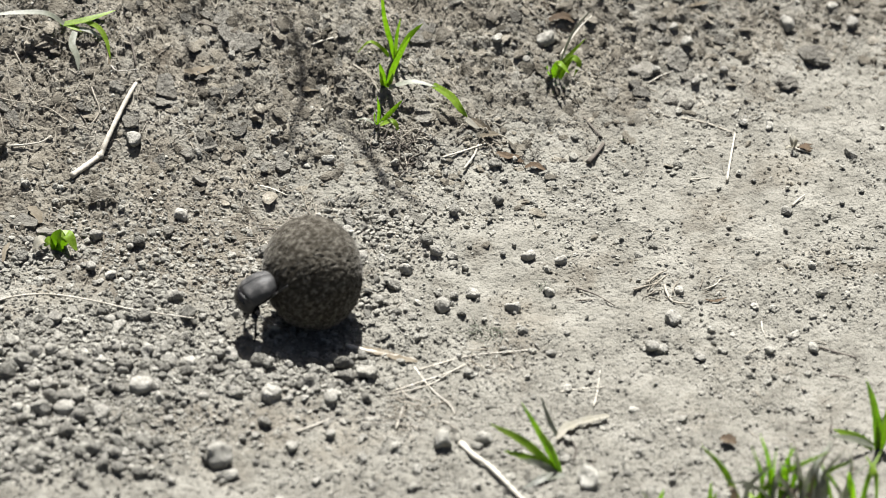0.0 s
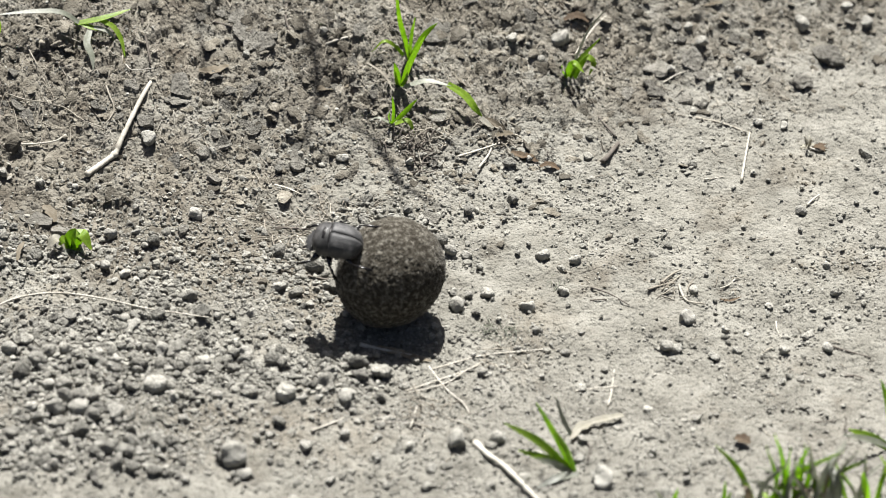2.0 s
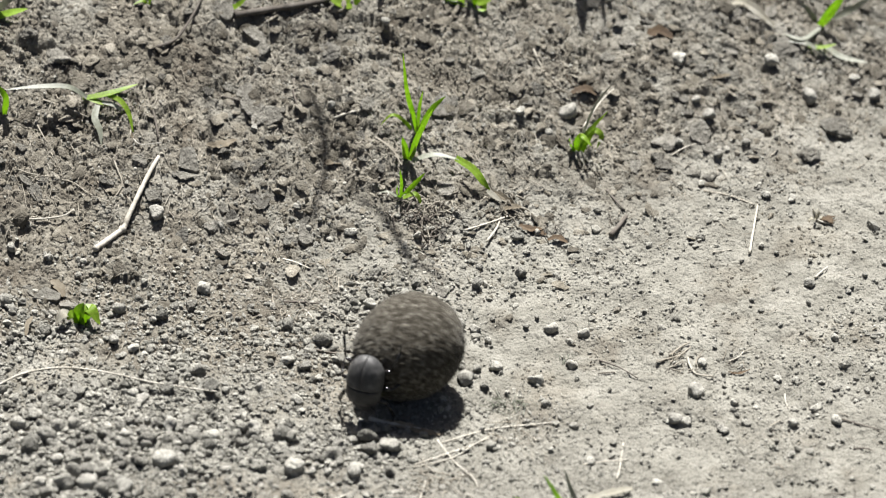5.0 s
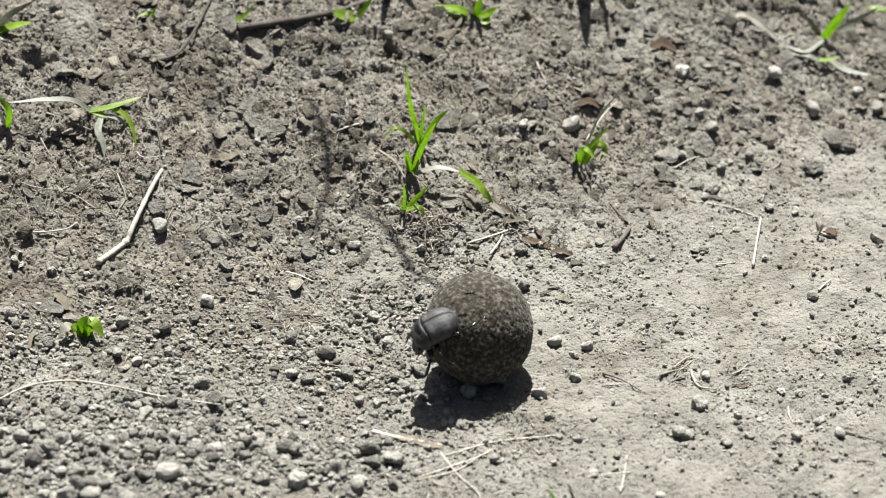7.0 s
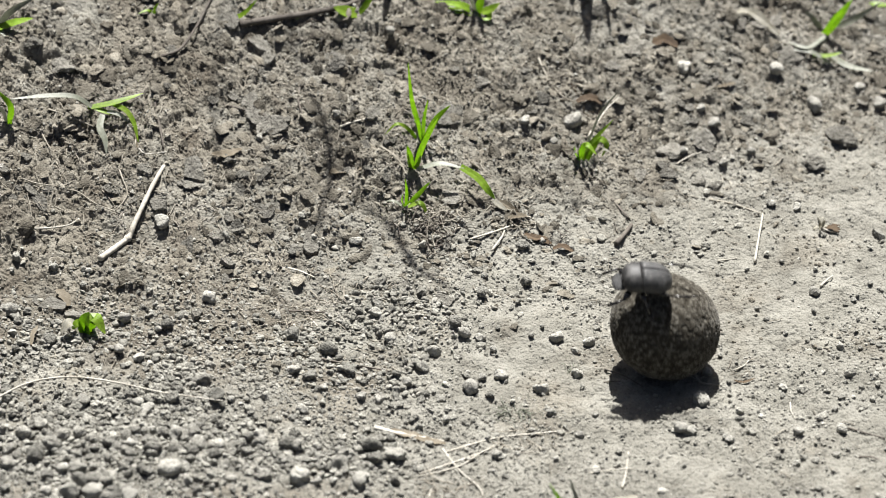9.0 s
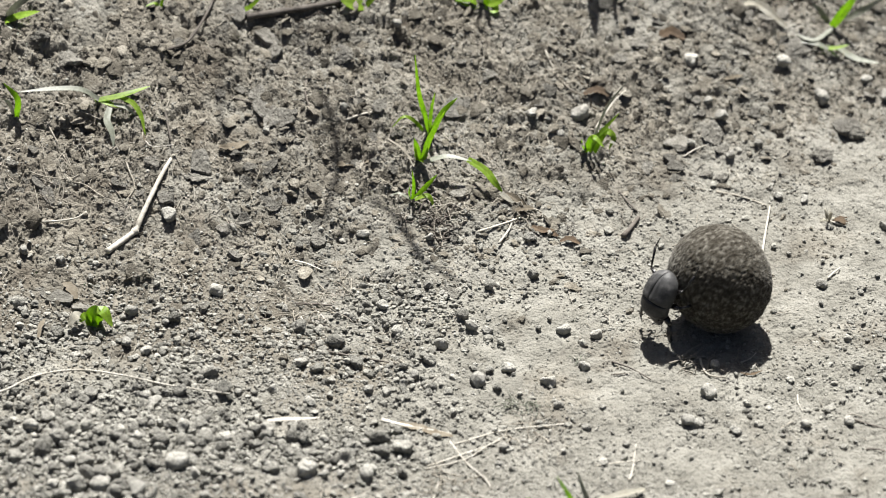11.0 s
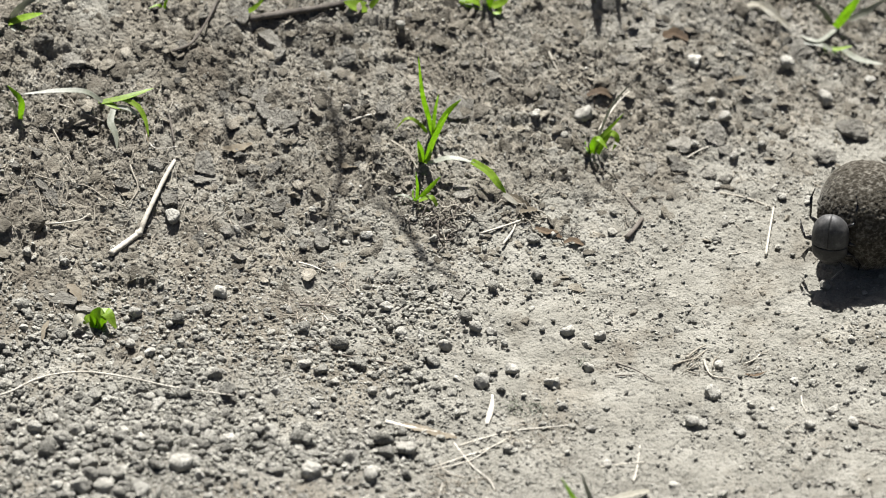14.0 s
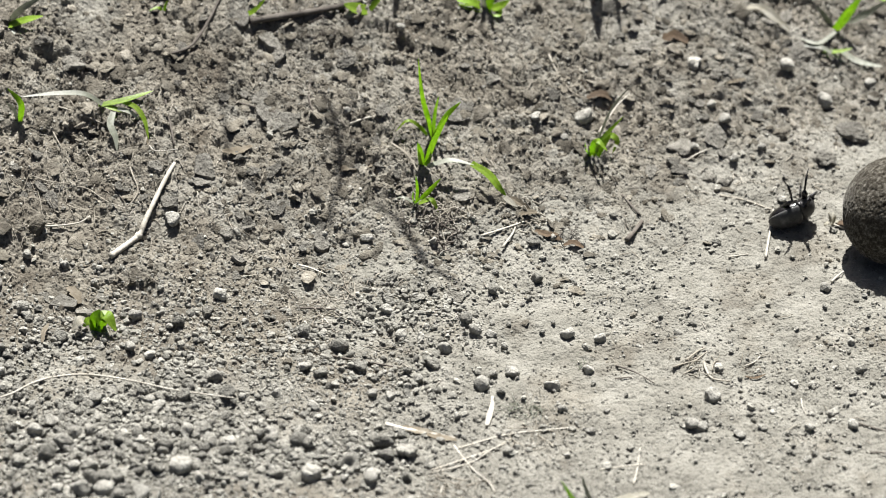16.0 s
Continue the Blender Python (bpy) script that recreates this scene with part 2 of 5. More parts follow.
def height(x, y):
    near = np.exp(-np.maximum(0, np.hypot(x, y) - 0.3) / 0.08)
    return lie(x, y) + relief(x, y) * near


def ground_at(x, y):
    """The soil's height, read off the ground's own grid."""
    xs, ys, z = GRID
    i, j = int(np.searchsorted(xs, x)) - 1, int(np.searchsorted(ys, y)) - 1
    a, b = (x - xs[i]) / (xs[i + 1] - xs[i]), (y - ys[j]) / (ys[j + 1] - ys[j])
    return float((z[j, i] * (1 - a) + z[j, i + 1] * a) * (1 - b) + (z[j + 1, i] * (1 - a) + z[j + 1, i + 1] * a) * b)


def axis_steps(lo, hi, step):
    mid = np.arange(lo, hi, step)
    grow = np.cumsum(step * 1.5 ** np.arange(1, 36))
    return np.concatenate([lo - grow[::-1], mid, mid[-1] + grow])


GRID = []


def build_ground():
    xs, ys = axis_steps(-0.188, 0.188, 0.00054), axis_steps(-0.25, 0.175, 0.00054)
    gx, gy = np.meshgrid(xs, ys)
    x, y = gx.ravel(), gy.ravel()
    verts = np.stack([x, y, height(x, y)], 1)
    nx, ny = len(xs), len(ys)
    GRID[:] = [xs, ys, verts[:, 2].reshape(ny, nx)]
    i = (np.arange(ny - 1)[:, None] * nx + np.arange(nx - 1)[None]).ravel()
    me = sheet_mesh("ground", verts, np.stack([i, i + 1, i + nx + 1, i + nx], 1))
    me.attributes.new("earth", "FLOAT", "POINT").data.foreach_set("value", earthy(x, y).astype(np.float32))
    ob = link_mesh("ground", me, SOIL)
    tagged(ob, "dry grey-beige trodden soil below a crumbling bank", "soil", kind="structure")


build_ground()


# ---- the dung ball ----
BALL = (0.0178, 0.0204, 0.0200)


def build_ball():
    bm = bmesh.new()
    bmesh.ops.create_icosphere(bm, subdivisions=7, radius=1)
    p = np.array([v.co for v in bm.verts])
    n = p.copy()
    # broad dents, packed grains with gaps between them, and fibres
    f = (noise3(p * 1.7 + 9, 21) - 0.5) * 0.03 + (noise3(p * 5 + 3, 22) - 0.5) * 0.02 + (noise3(p * 60, 26) - 0.5) * 0.012
    f = f - np.abs(noise3(p * 11, 23) - 0.5) * 0.02 + np.abs(noise3(p * 25 + 5, 24) - 0.5) * 0.03 + np.abs(noise3(p * 46 + 2, 27) - 0.5) * 0.03 - np.maximum(0, noise3(p * 19, 25) - 0.66) * 0.07
    p = p * (1 + f)[:, None] * np.array(BALL)
    for v, c in zip(bm.verts, p):
        v.co = c
    ob = part("dung_ball", bm, DUNG)
    return tagged(ob, "dark brown rough dung ball dusted with grey soil", "dung ball")


dung_ball = build_ball()


# ---- the beetle; it faces +y, its back is +z, lengths in millimetres ----
MM = 0.001


def loft(rings, mm=MM):
    """Joins rings of equal count into a closed skin."""
    bm = bmesh.new()
    loops = [[bm.verts.new(Vector(c) * mm) for c in ring] for ring in rings]
    k = len(loops[0])
    for a, b in zip(loops, loops[1:]):
        for i in range(k):
            bm.faces.new((a[i], a[(i + 1) % k], b[(i + 1) % k], b[i]))
    bm.faces.new(loops[0][::-1]), bm.faces.new(loops[-1])
    bmesh.ops.recalc_face_normals(bm, faces=bm.faces)
    return bm


def joined(pieces):
    bm = bmesh.new()
    for piece in pieces:
        me = bpy.data.meshes.new("piece")
        piece.to_mesh(me)
        piece.free()
        bm.from_mesh(me)
        bpy.data.meshes.remove(me)
    return bm


def limb(points, radii, sides=8, flat=1.0):
    """A tapered limb along points; flat squeezes it across."""
    rings = []
    pts = [Vector(p) for p in points]
    for i, p in enumerate(pts):
        d = (pts[min(i + 1, len(pts) - 1)] - pts[max(i - 1, 0)]).normalized()
        s = d.cross(Vector((0, 0, 1)))
        s = s.normalized() if s.length > 0.1 else Vector((1, 0, 0))
        u = s.cross(d)
        rings.append([p + radii[i] * (math.cos(a) * s + math.sin(a) * u * flat) for a in (math.tau * k / sides for k in range(sides))])
    return rings


def dome(y0, y1, width, top, belly, back, front, side=0, nose=0.5, segs=24, round_=22, tip=0.02):
    """A domed shell from y0 to y1, blunter where back or front is larger; side: -1 or 1 gives one half with a straight seam along the middle."""
    rings = []
    for i in range(segs + 1):
        u = 0.5 - 0.5 * math.cos(math.pi * i / segs)
        w = shell_width(u, nose, back, front, tip)
        y = y0 + (y1 - y0) * u
        ring = []
        for k in range(round_):
            if side:
                a = math.pi * k / (round_ - 1) - math.pi / 2
                x = side * (0.06 + width * w * max(0.0, math.cos(a)) ** 0.85)
                z = (top if a > 0 else belly) * w ** 0.9 * math.sin(a)
            else:
                a = math.tau * k / round_
                x = width * w * math.cos(a)
                z = (top if math.sin(a) > 0 else belly) * w ** 0.9 * math.sin(a)
            ring.append((x, y, z))
        rings.append(ring)
    return rings


def shell_width(u, nose, back, front, tip=0.02):
    s = abs(u - nose) / (nose if u < nose else 1 - nose)
    return max(tip, (1 - min(1.0, s) ** (back if u < nose else front)) ** 0.5)


beetle_legs = []
beetle_front = []


def neck(arch):
    """The turn of shield, head and front legs against the wing cases."""
    at = Vector((0, 1.8, 3.0)) * MM
    return Matrix.Translation(at) @ pose(0, 0, 0, -10 - 1.2 * max(0.0, arch)) @ Matrix.Translation(-at)


def build_beetle():
    root = new("dung_beetle")
    tagged(root, "dark grey dusty dung beetle with a domed shell", "beetle")
    for side in (-1, 1):
        e = part("elytron", loft(dome(-11.0, 1.9, 7.1, 5.5, 1.2, 2.4, 11.0, side, 0.66)), SHELL, root, "finely ridged grey wing case")
        for x0 in (1.6, 3.2, 4.8):
            ridge = []
            for i in range(15):
                u = 0.08 + 0.84 * i / 14
                w = shell_width(u, 0.66, 2.4, 11.0)
                a = math.acos((x0 / 7.1) ** 1.18)
                ridge.append((side * (0.06 + 7.1 * w * math.cos(a) ** 0.85), -11.0 + 12.9 * u, 5.5 * w ** 0.9 * math.sin(a) - 0.02))
            part("ridge", loft(limb(ridge, [0.02] + [0.05] * 13 + [0.02], 6)), SHELL, e)
    part("abdomen", loft(dome(-10.6, 2.6, 6.85, 1.5, 3.6, 2.2, 5.0, 0, 0.6)), CHITIN, root, "black shiny underside")
    part("waist", loft(dome(-2.5, 6.5, 6.2, 4.6, 3.0, 2.2, 2.2, 0, 0.5)), CHITIN, root, "black joint between shield and wing cases")
    shield = part("pronotum", loft(dome(1.0, 8.6, 6.9, 4.9, 2.6, 12.0, 2.8, 0, 0.34, tip=0.3)), DUSTED, root, "smooth domed grey shield")
    beetle_front.append(shield)
    chest = part("chest", loft(dome(1.6, 8.2, 6.5, 1.0, 3.0, 8.0, 3.0, 0, 0.36, tip=0.3)), CHITIN, root, "black glossy plate under the shield")
    beetle_front.append(chest)
    head = []
    for i in range(9):
        u = i / 8
        w = 4.6 * (1 - (abs(u - 0.35) / 0.65) ** 2.2) ** 0.5 if u < 0.99 else 1.6
        ring = []
        for k in range(16):
            a = math.tau * k / 16
            teeth = 0.35 * math.cos(6 * a) if u > 0.8 else 0
            ring.append((w * math.cos(a), 7.2 + 4.6 * u + teeth, -0.6 - 1.1 * u + (1.5 * (1 - 0.8 * u)) * math.sin(a)))
        head.append(ring)
    skull = part("head", loft(head), SHELL, root, "flat shovel-shaped head")
    beetle_front.append(skull)
    for side in (-1, 1):
        bm = bmesh.new()
        bmesh.ops.create_uvsphere(bm, u_segments=10, v_segments=8, radius=0.55 * MM)
        eye = part("eye", bm, CHITIN, skull)
        eye.location = (side * 3.4 * MM, 8.6 * MM, 0.3 * MM)
        part("antenna", loft(limb([(side * 3.4, 9.0, -1), (side * 4.6, 10.2, -0.6), (side * 5.4, 11.2, -0.2), (side * 6.0, 11.6, 0)], [0.16, 0.14, 0.14, 0.42], 6)), CHITIN, skull)
        # hip, knee, ankle and toe of each leg, from its hip
        for kind, hip, knee, ankle, toe_, fat in (
            ("front_leg", (4.2, 5.8, -2.0), (4.2, 2.0, -0.6), (5.6, 7.4, -3.2), (4.6, 10.0, -4.4), 1.3),
            ("middle_leg", (4.8, 0.5, -2.4), (5.2, -0.6, 0.6), (7.6, -3.4, -4.4), (8.2, -5.6, -6.6), 1.1),
            ("hind_leg", (3.8, -4.6, -2.4), (5.0, -4.4, 1.4), (6.0, -12.2, -0.6), (5.2, -15.8, -1.8), 0.95),
        ):
            leg = new(kind)
            leg.parent = root
            leg.location = (side * hip[0] * MM, hip[1] * MM, hip[2] * MM)
            k_, a_, t_ = [(side * q[0], q[1], q[2]) for q in (knee, ankle, toe_)]
            mid = [(p + q) / 2 for p, q in zip(k_, a_)]
            part("femur", loft(limb([(0, 0, 0), tuple(c * 0.5 for c in k_), k_], [0.9 * fat, 1.05 * fat, 0.5 * fat], 8)), CHITIN, leg)
            shin = [loft(limb([k_, mid, a_], [0.42 * fat, 0.5 * fat, 0.62 * fat], 8, 0.7))]
            for i in range(4):
                u = 0.3 + 0.2 * i
                base = [p + (q - p) * u for p, q in zip(k_, a_)]
                tip = (base[0] + side * 0.9 * fat, base[1] + 0.5 * fat, base[2])
                shin.append(loft(limb([base, tip], [0.3 * fat, 0.05], 5)))
            part("tibia", joined(shin), CHITIN, leg)
            part("tarsus", loft(limb([a_, [(p + q) / 2 for p, q in zip(a_, t_)], t_], [0.34, 0.27, 0.16], 6)), CHITIN, leg)
            beetle_legs.append((kind, side, leg))
    root.scale = (0.97, 0.98, 0.97)
    return root


dung_beetle = build_beetle()


# ---- makers of loose things ----
def spline(points, count):
    pts = [Vector(p) for p in points]
    pts = [pts[0] * 2 - pts[1]] + pts + [pts[-1] * 2 - pts[-2]]
    out, n = [], len(pts) - 3
    for k in range(count + 1):
        s = min(k / count * n, n - 1e-6)
        i = int(s)
        u = s - i
        a, b, c, d = pts[i:i + 4]
        out.append(0.5 * (2 * b + (c - a) * u + (2 * a - 5 * b + 4 * c - d) * u * u + (3 * b - a - 3 * c + d) * u ** 3))
    return out


def lump_shape(rng, level, cuts, rough, squash=1.0):
    """A stone's corners and faces: a ball cut by planes and roughened."""
    bm = bmesh.new()
    bmesh.ops.create_icosphere(bm, subdivisions=level, radius=1)
    p = np.array([v.co for v in bm.verts])
    f = np.array([[v.index for v in g.verts] for g in bm.faces])
    bm.free()
    for _ in range(cuts):
        n = rng.normal(size=3)
        n /= np.linalg.norm(n)
        p = p - np.maximum(0, p @ n - rng.uniform(0.55, 0.85))[:, None] * n
    p = p * (1 + rough * (noise3(p * 1.6 + rng.uniform(0, 50), 31) - 0.5) + 0.5 * rough * (noise3(p * 4 + 7, 32) - 0.5))[:, None]
    p = p * np.array([1, rng.uniform(0.75, 1.0), rng.uniform(0.62, 0.85) * squash])
    return p / np.abs(p[:, 0]).max() * 0.5, f


STONE_SHAPES = []
_rng = np.random.default_rng(4)
for _k in range(14):
    _p, _f = lump_shape(_rng, 3, 5 + _k % 7, 0.34)
    STONE_SHAPES.append(sheet_mesh("pebble", _p, _f))
    STONE_SHAPES[-1].materials.append(STONE)


def pebble(x, y, wide, label, group, tilt=18):
    """A stone of that width in millimetres, sunk a little into the soil."""
    ob = new("pebble", random.choice(STONE_SHAPES))
    s = wide * MM
    ob.scale = (s, s * random.uniform(0.85, 1.05), s * random.uniform(0.85, 1.1))
    ob.location = (x * MM, y * MM, ground_at(x * MM, y * MM) + 0.22 * s)
    ob.rotation_euler = [radians(random.uniform(-tilt, tilt)), radians(random.uniform(-tilt, tilt)), random.uniform(0, math.tau)]
    return tagged(ob, label, "stone", group)


CLOD_SHAPES = []
for _k in range(8):
    _p, _f = lump_shape(_rng, 4, 9, 0.7, 0.8)
    CLOD_SHAPES.append(sheet_mesh("soil_clod", _p, _f, False))
    CLOD_SHAPES[-1].materials.append(CLODBIT)


def clod(x, y, wide, flat):
    """A lump of dry earth of that width in millimetres; flat squeezes it down."""
    ob = new("soil_clod", random.choice(CLOD_SHAPES))
    s = wide * MM
    ob.scale = (s, s * random.uniform(0.8, 1.0), s * flat)
    ob.location = (x * MM, y * MM, ground_at(x * MM, y * MM) + 0.1 * s * flat)
    ob.rotation_euler = [radians(random.uniform(5, 30)), radians(random.uniform(-12, 12)), random.uniform(-0.6, 0.6)]
    return tagged(ob, "flat slab of dry crusted earth on the bank" if flat < 0.6 else "dark rough clod of dry earth on the bank", "clod", "clods on the bank")


def stalk(kind, label, category, mat, radius, points):
    """A stem along places on the plan; the third number is its height over the soil."""
    zs = [ground_at(x * MM, y * MM) / MM + h for x, y, h in points]
    for _ in range(2):
        zs = [(zs[max(i - 1, 0)] + 2 * z + zs[min(i + 1, len(zs) - 1)]) / 4 for i, z in enumerate(zs)]
    P = spline([(x, y, z) for (x, y, h), z in zip(points, zs)], 6 * (len(points) - 1))
    n = len(P) - 1
    radii = [radius * (1 - 0.35 * i / n) * random.uniform(0.88, 1.1) for i in range(n + 1)]
    if kind == "dry_stalk":
        for i, q in enumerate(P):
            if abs(i / n - 0.42) < 0.03:
                radii[i] *= 1.45
    base = P[0].copy()
    ob = part(kind, loft(limb([q - base for q in P], radii, 9, 0.85)), mat)
    ob.location = base * MM
    return tagged(ob, label, category)


def strip(points, width, profile, fold, thick, twist, count=14, ragged=0.0):
    """A thin leaf along points: rings of six corners, folded along the middle."""
    P = spline(points, count)
    up = min(1.0, abs(P[-1].z - P[0].z) / max(0.1, (P[-1] - P[0]).length) * 1.4)
    face = Vector((math.sin(twist) * (0.3 + 0.6 * up), -0.15 - 0.47 * up, 1.0 - 0.45 * up)).normalized()
    rings = []
    for i, p in enumerate(P):
        u = i / count
        d = (P[min(i + 1, count)] - P[max(i - 1, 0)]).normalized()
        s = d.cross(face)
        s = s.normalized() if s.length > 0.05 else Vector((1, 0, 0))
        n = s.cross(d).normalized()
        w = max(0.04, width * 0.5 * profile(u)) * (1 + random.uniform(-ragged, ragged))
        w2 = w * (1 + random.uniform(-ragged, ragged))
        t = thick * (0.4 + 0.6 * profile(u))
        rings.append([p - s * w + n * fold * w, p + n * 0.5 * t, p + s * w2 + n * fold * w2, p + s * w2 + n * (fold * w2 - t * 0.5), p - n * 0.5 * t, p - s * w + n * (fold * w - t * 0.5)])
    return loft(rings)


def dead_leaf(label, mat, width, curl, points):
    P = [Vector((x, y, ground_at(x * MM, y * MM) / MM + h)) for x, y, h in points]
    base = P[0].copy()
    P = [q - base for q in P]
    ob = part("dead_leaf", strip(P, width, lambda u: math.sin(math.pi * (0.06 + 0.9 * u)) ** 0.6, 0.5 * curl, 0.14, random.uniform(-0.6, 0.6), 14, 0.26), mat, smooth=False)
    ob.location = base * MM
    return tagged(ob, label, "leaf")


def plant(kind, label, category, x, y):
    ob = new(kind)
    ob.location = (x * MM, y * MM, ground_at(x * MM, y * MM))
    return tagged(ob, label, category)


def blade(root, mat, width, points):
    part("blade", strip(points, 1.25 * width, lambda u: (0.62 + 0.9 * u - 1.45 * u ** 2.4) if u < 0.97 else 0.04, 0.14, 0.12, random.uniform(-0.7, 0.7), 18), mat, root, smooth=False)


def fibre_clump(kind, label, category, x, y, count, reach, mat, up=1.0, thick=0.16):
    """A tangle of dry fibres about a place on the plan."""
    rng = random.Random(int(x * 13 + y * 7))
    rings = []
    for _ in range(count):
        a, ln = rng.uniform(0, math.tau), reach * rng.uniform(0.25, 1.0)
        ox, oy, curl = rng.gauss(0, reach * 0.55), rng.gauss(0, reach * 0.5), rng.gauss(0, 0.35)
        P = []
        for k in range(5):
            s = k / 4
            px, py = x + ox + math.cos(a + curl * s) * ln * (s - 0.4), y + oy + math.sin(a + curl * s) * ln * (s - 0.4)
            P.append(Vector((px, py, ground_at(px * MM, py * MM) / MM + 0.4 + up * rng.uniform(0, 1.6) * s)))
        r = thick * rng.uniform(0.6, 1.5)
        rings.append(limb([q - Vector((x, y, 0)) for q in spline(P, 8)], [r * (1 - 0.5 * k / 8) for k in range(9)], 5))
    bm = joined([loft(ring) for ring in rings])
    ob = part(kind, bm, mat)
    ob.location = (x * MM, y * MM, 0)
    return tagged(ob, label, category, kind="stuff")


# ---- pebbles: place and width in millimetres on the plan ----
TRACK_PEBBLES = [
    (15.3, -28.3, 3.0), (43.7, -29.0, 3.0), (7.4, -63.9, 6.4), (13.6, -66.2, 4.7), (18.1, -73.2, 3.8), (32.2, -63.5, 3.0),
    (36.3, -59.0, 2.5), (41.4, -65.5, 5.3), (53.3, -68.8, 5.7), (10.4, -98.5, 7.6), (13.9, -91.0, 3.8), (20.6, -89.7, 6.8),
    (35.3, -99.2, 6.8), (48.8, -88.3, 5.1), (38.5, -114.9, 4.2), (31.3, -124.9, 3.4), (48.3, -127.2, 4.2), (54.6, -114.4, 3.0),
    (92.2, -107.0, 7.2), (95.7, -87.9, 5.1), (84.5, -123.8, 6.4), (87.9, -124.4, 5.9), (101.4, -128.9, 5.5), (108.5, -125.3, 2.5),
    (125.9, -126.4, 5.1), (141.7, -124.6, 5.1), (137.0, -33.5, 5.9), (129.0, -38.1, 2.1), (144.5, -70.7, 3.8), (100.7, -75.7, 2.5),
]
TRACK_PEBBLES_more = [
    (136.3, -46.1, 2.5), (154.2, -103.3, 3.0), (134.1, -116.9, 3.0), (19.1, -140.8, 4.2), (40.0, -143.0, 3.0), (53.8, -149.5, 3.8),
    (124.5, -145.1, 3.4), (104.4, -150.2, 2.1), (107.3, -151.1, 2.1), (15.8, -129.4, 2.5), (158.2, -28.2, 2.5), (132.5, -3.0, 2.1),
    (115.6, -44.1, 2.1), (81.0, -80.6, 2.1), (-2.9, -43.8, 3.4), (25.1, -45.4, 2.5), (68.3, -27.6, 2.1), (76.2, -101.9, 1.9),
    (125.1, -60.8, 2.3), (151.3, -38.6, 2.8), (86.2, -50.7, 1.9), (-17.1, -99.3, 4.2), (-7.9, -101.8, 3.8), (1.2, -117.3, 3.4),
]
BANK_STONES = [
    (49.8, 53.7, 8.9), (92.8, 84.5, 7.6), (134.0, 24.1, 5.1), (124.3, 24.9, 4.7), (143.5, 82.4, 7.2), (104.3, 63.7, 6.4),
    (92.0, 50.9, 3.8), (107.1, 48.8, 5.1), (169.2, 89.0, 5.5), (161.8, 94.7, 4.2), (-32.4, -11.0, 5.5), (-104.6, -14.2, 6.4),
    (-40.2, 39.5, 3.8), (-68.9, 28.1, 3.4), (-20.3, 77.9, 4.2), (118.0, 53.2, 3.8), (99.0, 69.4, 3.8), (31.4, 48.7, 4.2),
    (129.6, 95.7, 7.2), (42.1, 42.9, 3.8), (37.2, -5.5, 3.4),
]
GRAVEL_STONES = [
    (-65.1, -132.8, 5.9), (-94.7, -155.6, 8.1), (-89.1, -161.2, 5.5), (-50.2, -156.6, 8.1), (-28.5, -155.3, 5.5), (-79.5, -140.0, 5.1),
    (-54.2, -89.9, 5.5), (-42.4, -99.3, 4.2), (-19.3, -68.0, 5.5), (-24.6, -53.0, 5.1), (-2.9, -76.0, 6.4), (-13.0, -94.0, 5.1),
    (-10.1, -61.7, 3.0), (-108.6, -113.1, 4.7), (-105.0, -117.6, 5.1), (-120.8, -167.0, 7.6), (-148.5, -134.1, 6.8), (-117.2, -82.3, 5.9),
    (-109.8, -87.0, 5.1), (-144.2, -74.9, 5.1), (-116.2, -61.0, 5.5), (-109.4, -138.7, 5.1), (-116.5, -134.9, 4.2), (-53.6, -136.9, 5.1),
    (-44.6, -138.9, 4.2), (-50.1, -115.5, 5.5), (-85.7, -49.5, 6.8), (-135.2, -88.4, 4.7), (-155.5, -63.7, 4.7), (-143.2, -37.0, 4.2),
]
GRAVEL_STONES_more = [
    (-103.5, -68.4, 3.8), (-107.0, -59.8, 3.8), (-76.0, -63.5, 3.8), (-75.4, -111.9, 4.2), (-63.4, -109.3, 4.7), (-29.1, -104.9, 4.2),
    (-23.1, -106.5, 4.7), (-38.0, -57.4, 3.4), (-12.1, -68.9, 3.8), (-156.8, -34.5, 5.1), (-44.3, -158.5, 3.8), (-64.1, -154.9, 4.2),
    (-38.3, -157.9, 3.8),
]
NEAR_STONES = [
    (-67.7, -195.1, 11.4), (-63.0, -202.7, 6.4), (-95.6, -156.0, 8.9), (-110.3, -139.2, 5.1), (-94.2, -134.5, 6.8), (-79.4, -138.9, 5.5),
    (-121.7, -167.8, 8.1), (-109.0, -171.9, 6.8), (-50.1, -157.4, 8.1), (-29.4, -157.9, 5.9), (-29.1, -179.0, 5.1), (-42.6, -186.4, 5.5),
    (10.1, -183.9, 9.3), (24.8, -179.7, 6.8), (59.4, -205.3, 10.6), (-102.4, -130.1, 4.2), (21.7, -207.2, 4.2), (-6.5, -186.1, 4.7),
    (-18.1, -193.6, 4.2), (-85.2, -171.4, 4.7), (-133.2, -154.5, 5.5), (-138.4, -167.4, 5.1), (-99.9, -191.2, 4.7), (-113.7, -188.9, 5.1),
    (-55.5, -179.4, 4.2), (17.2, -150.1, 3.4), (52.0, -190.6, 4.7), (77.4, -188.1, 3.4), (69.2, -200.6, 3.0), (88.6, -203.5, 3.0),
]
NEAR_STONES_more = [
    (1.3, -198.0, 4.2), (-83.7, -207.7, 4.7), (-130.6, -200.5, 5.1), (-33.5, -206.1, 4.2), (-14.1, -207.9, 3.8), (-73.8, -158.8, 4.2),
]
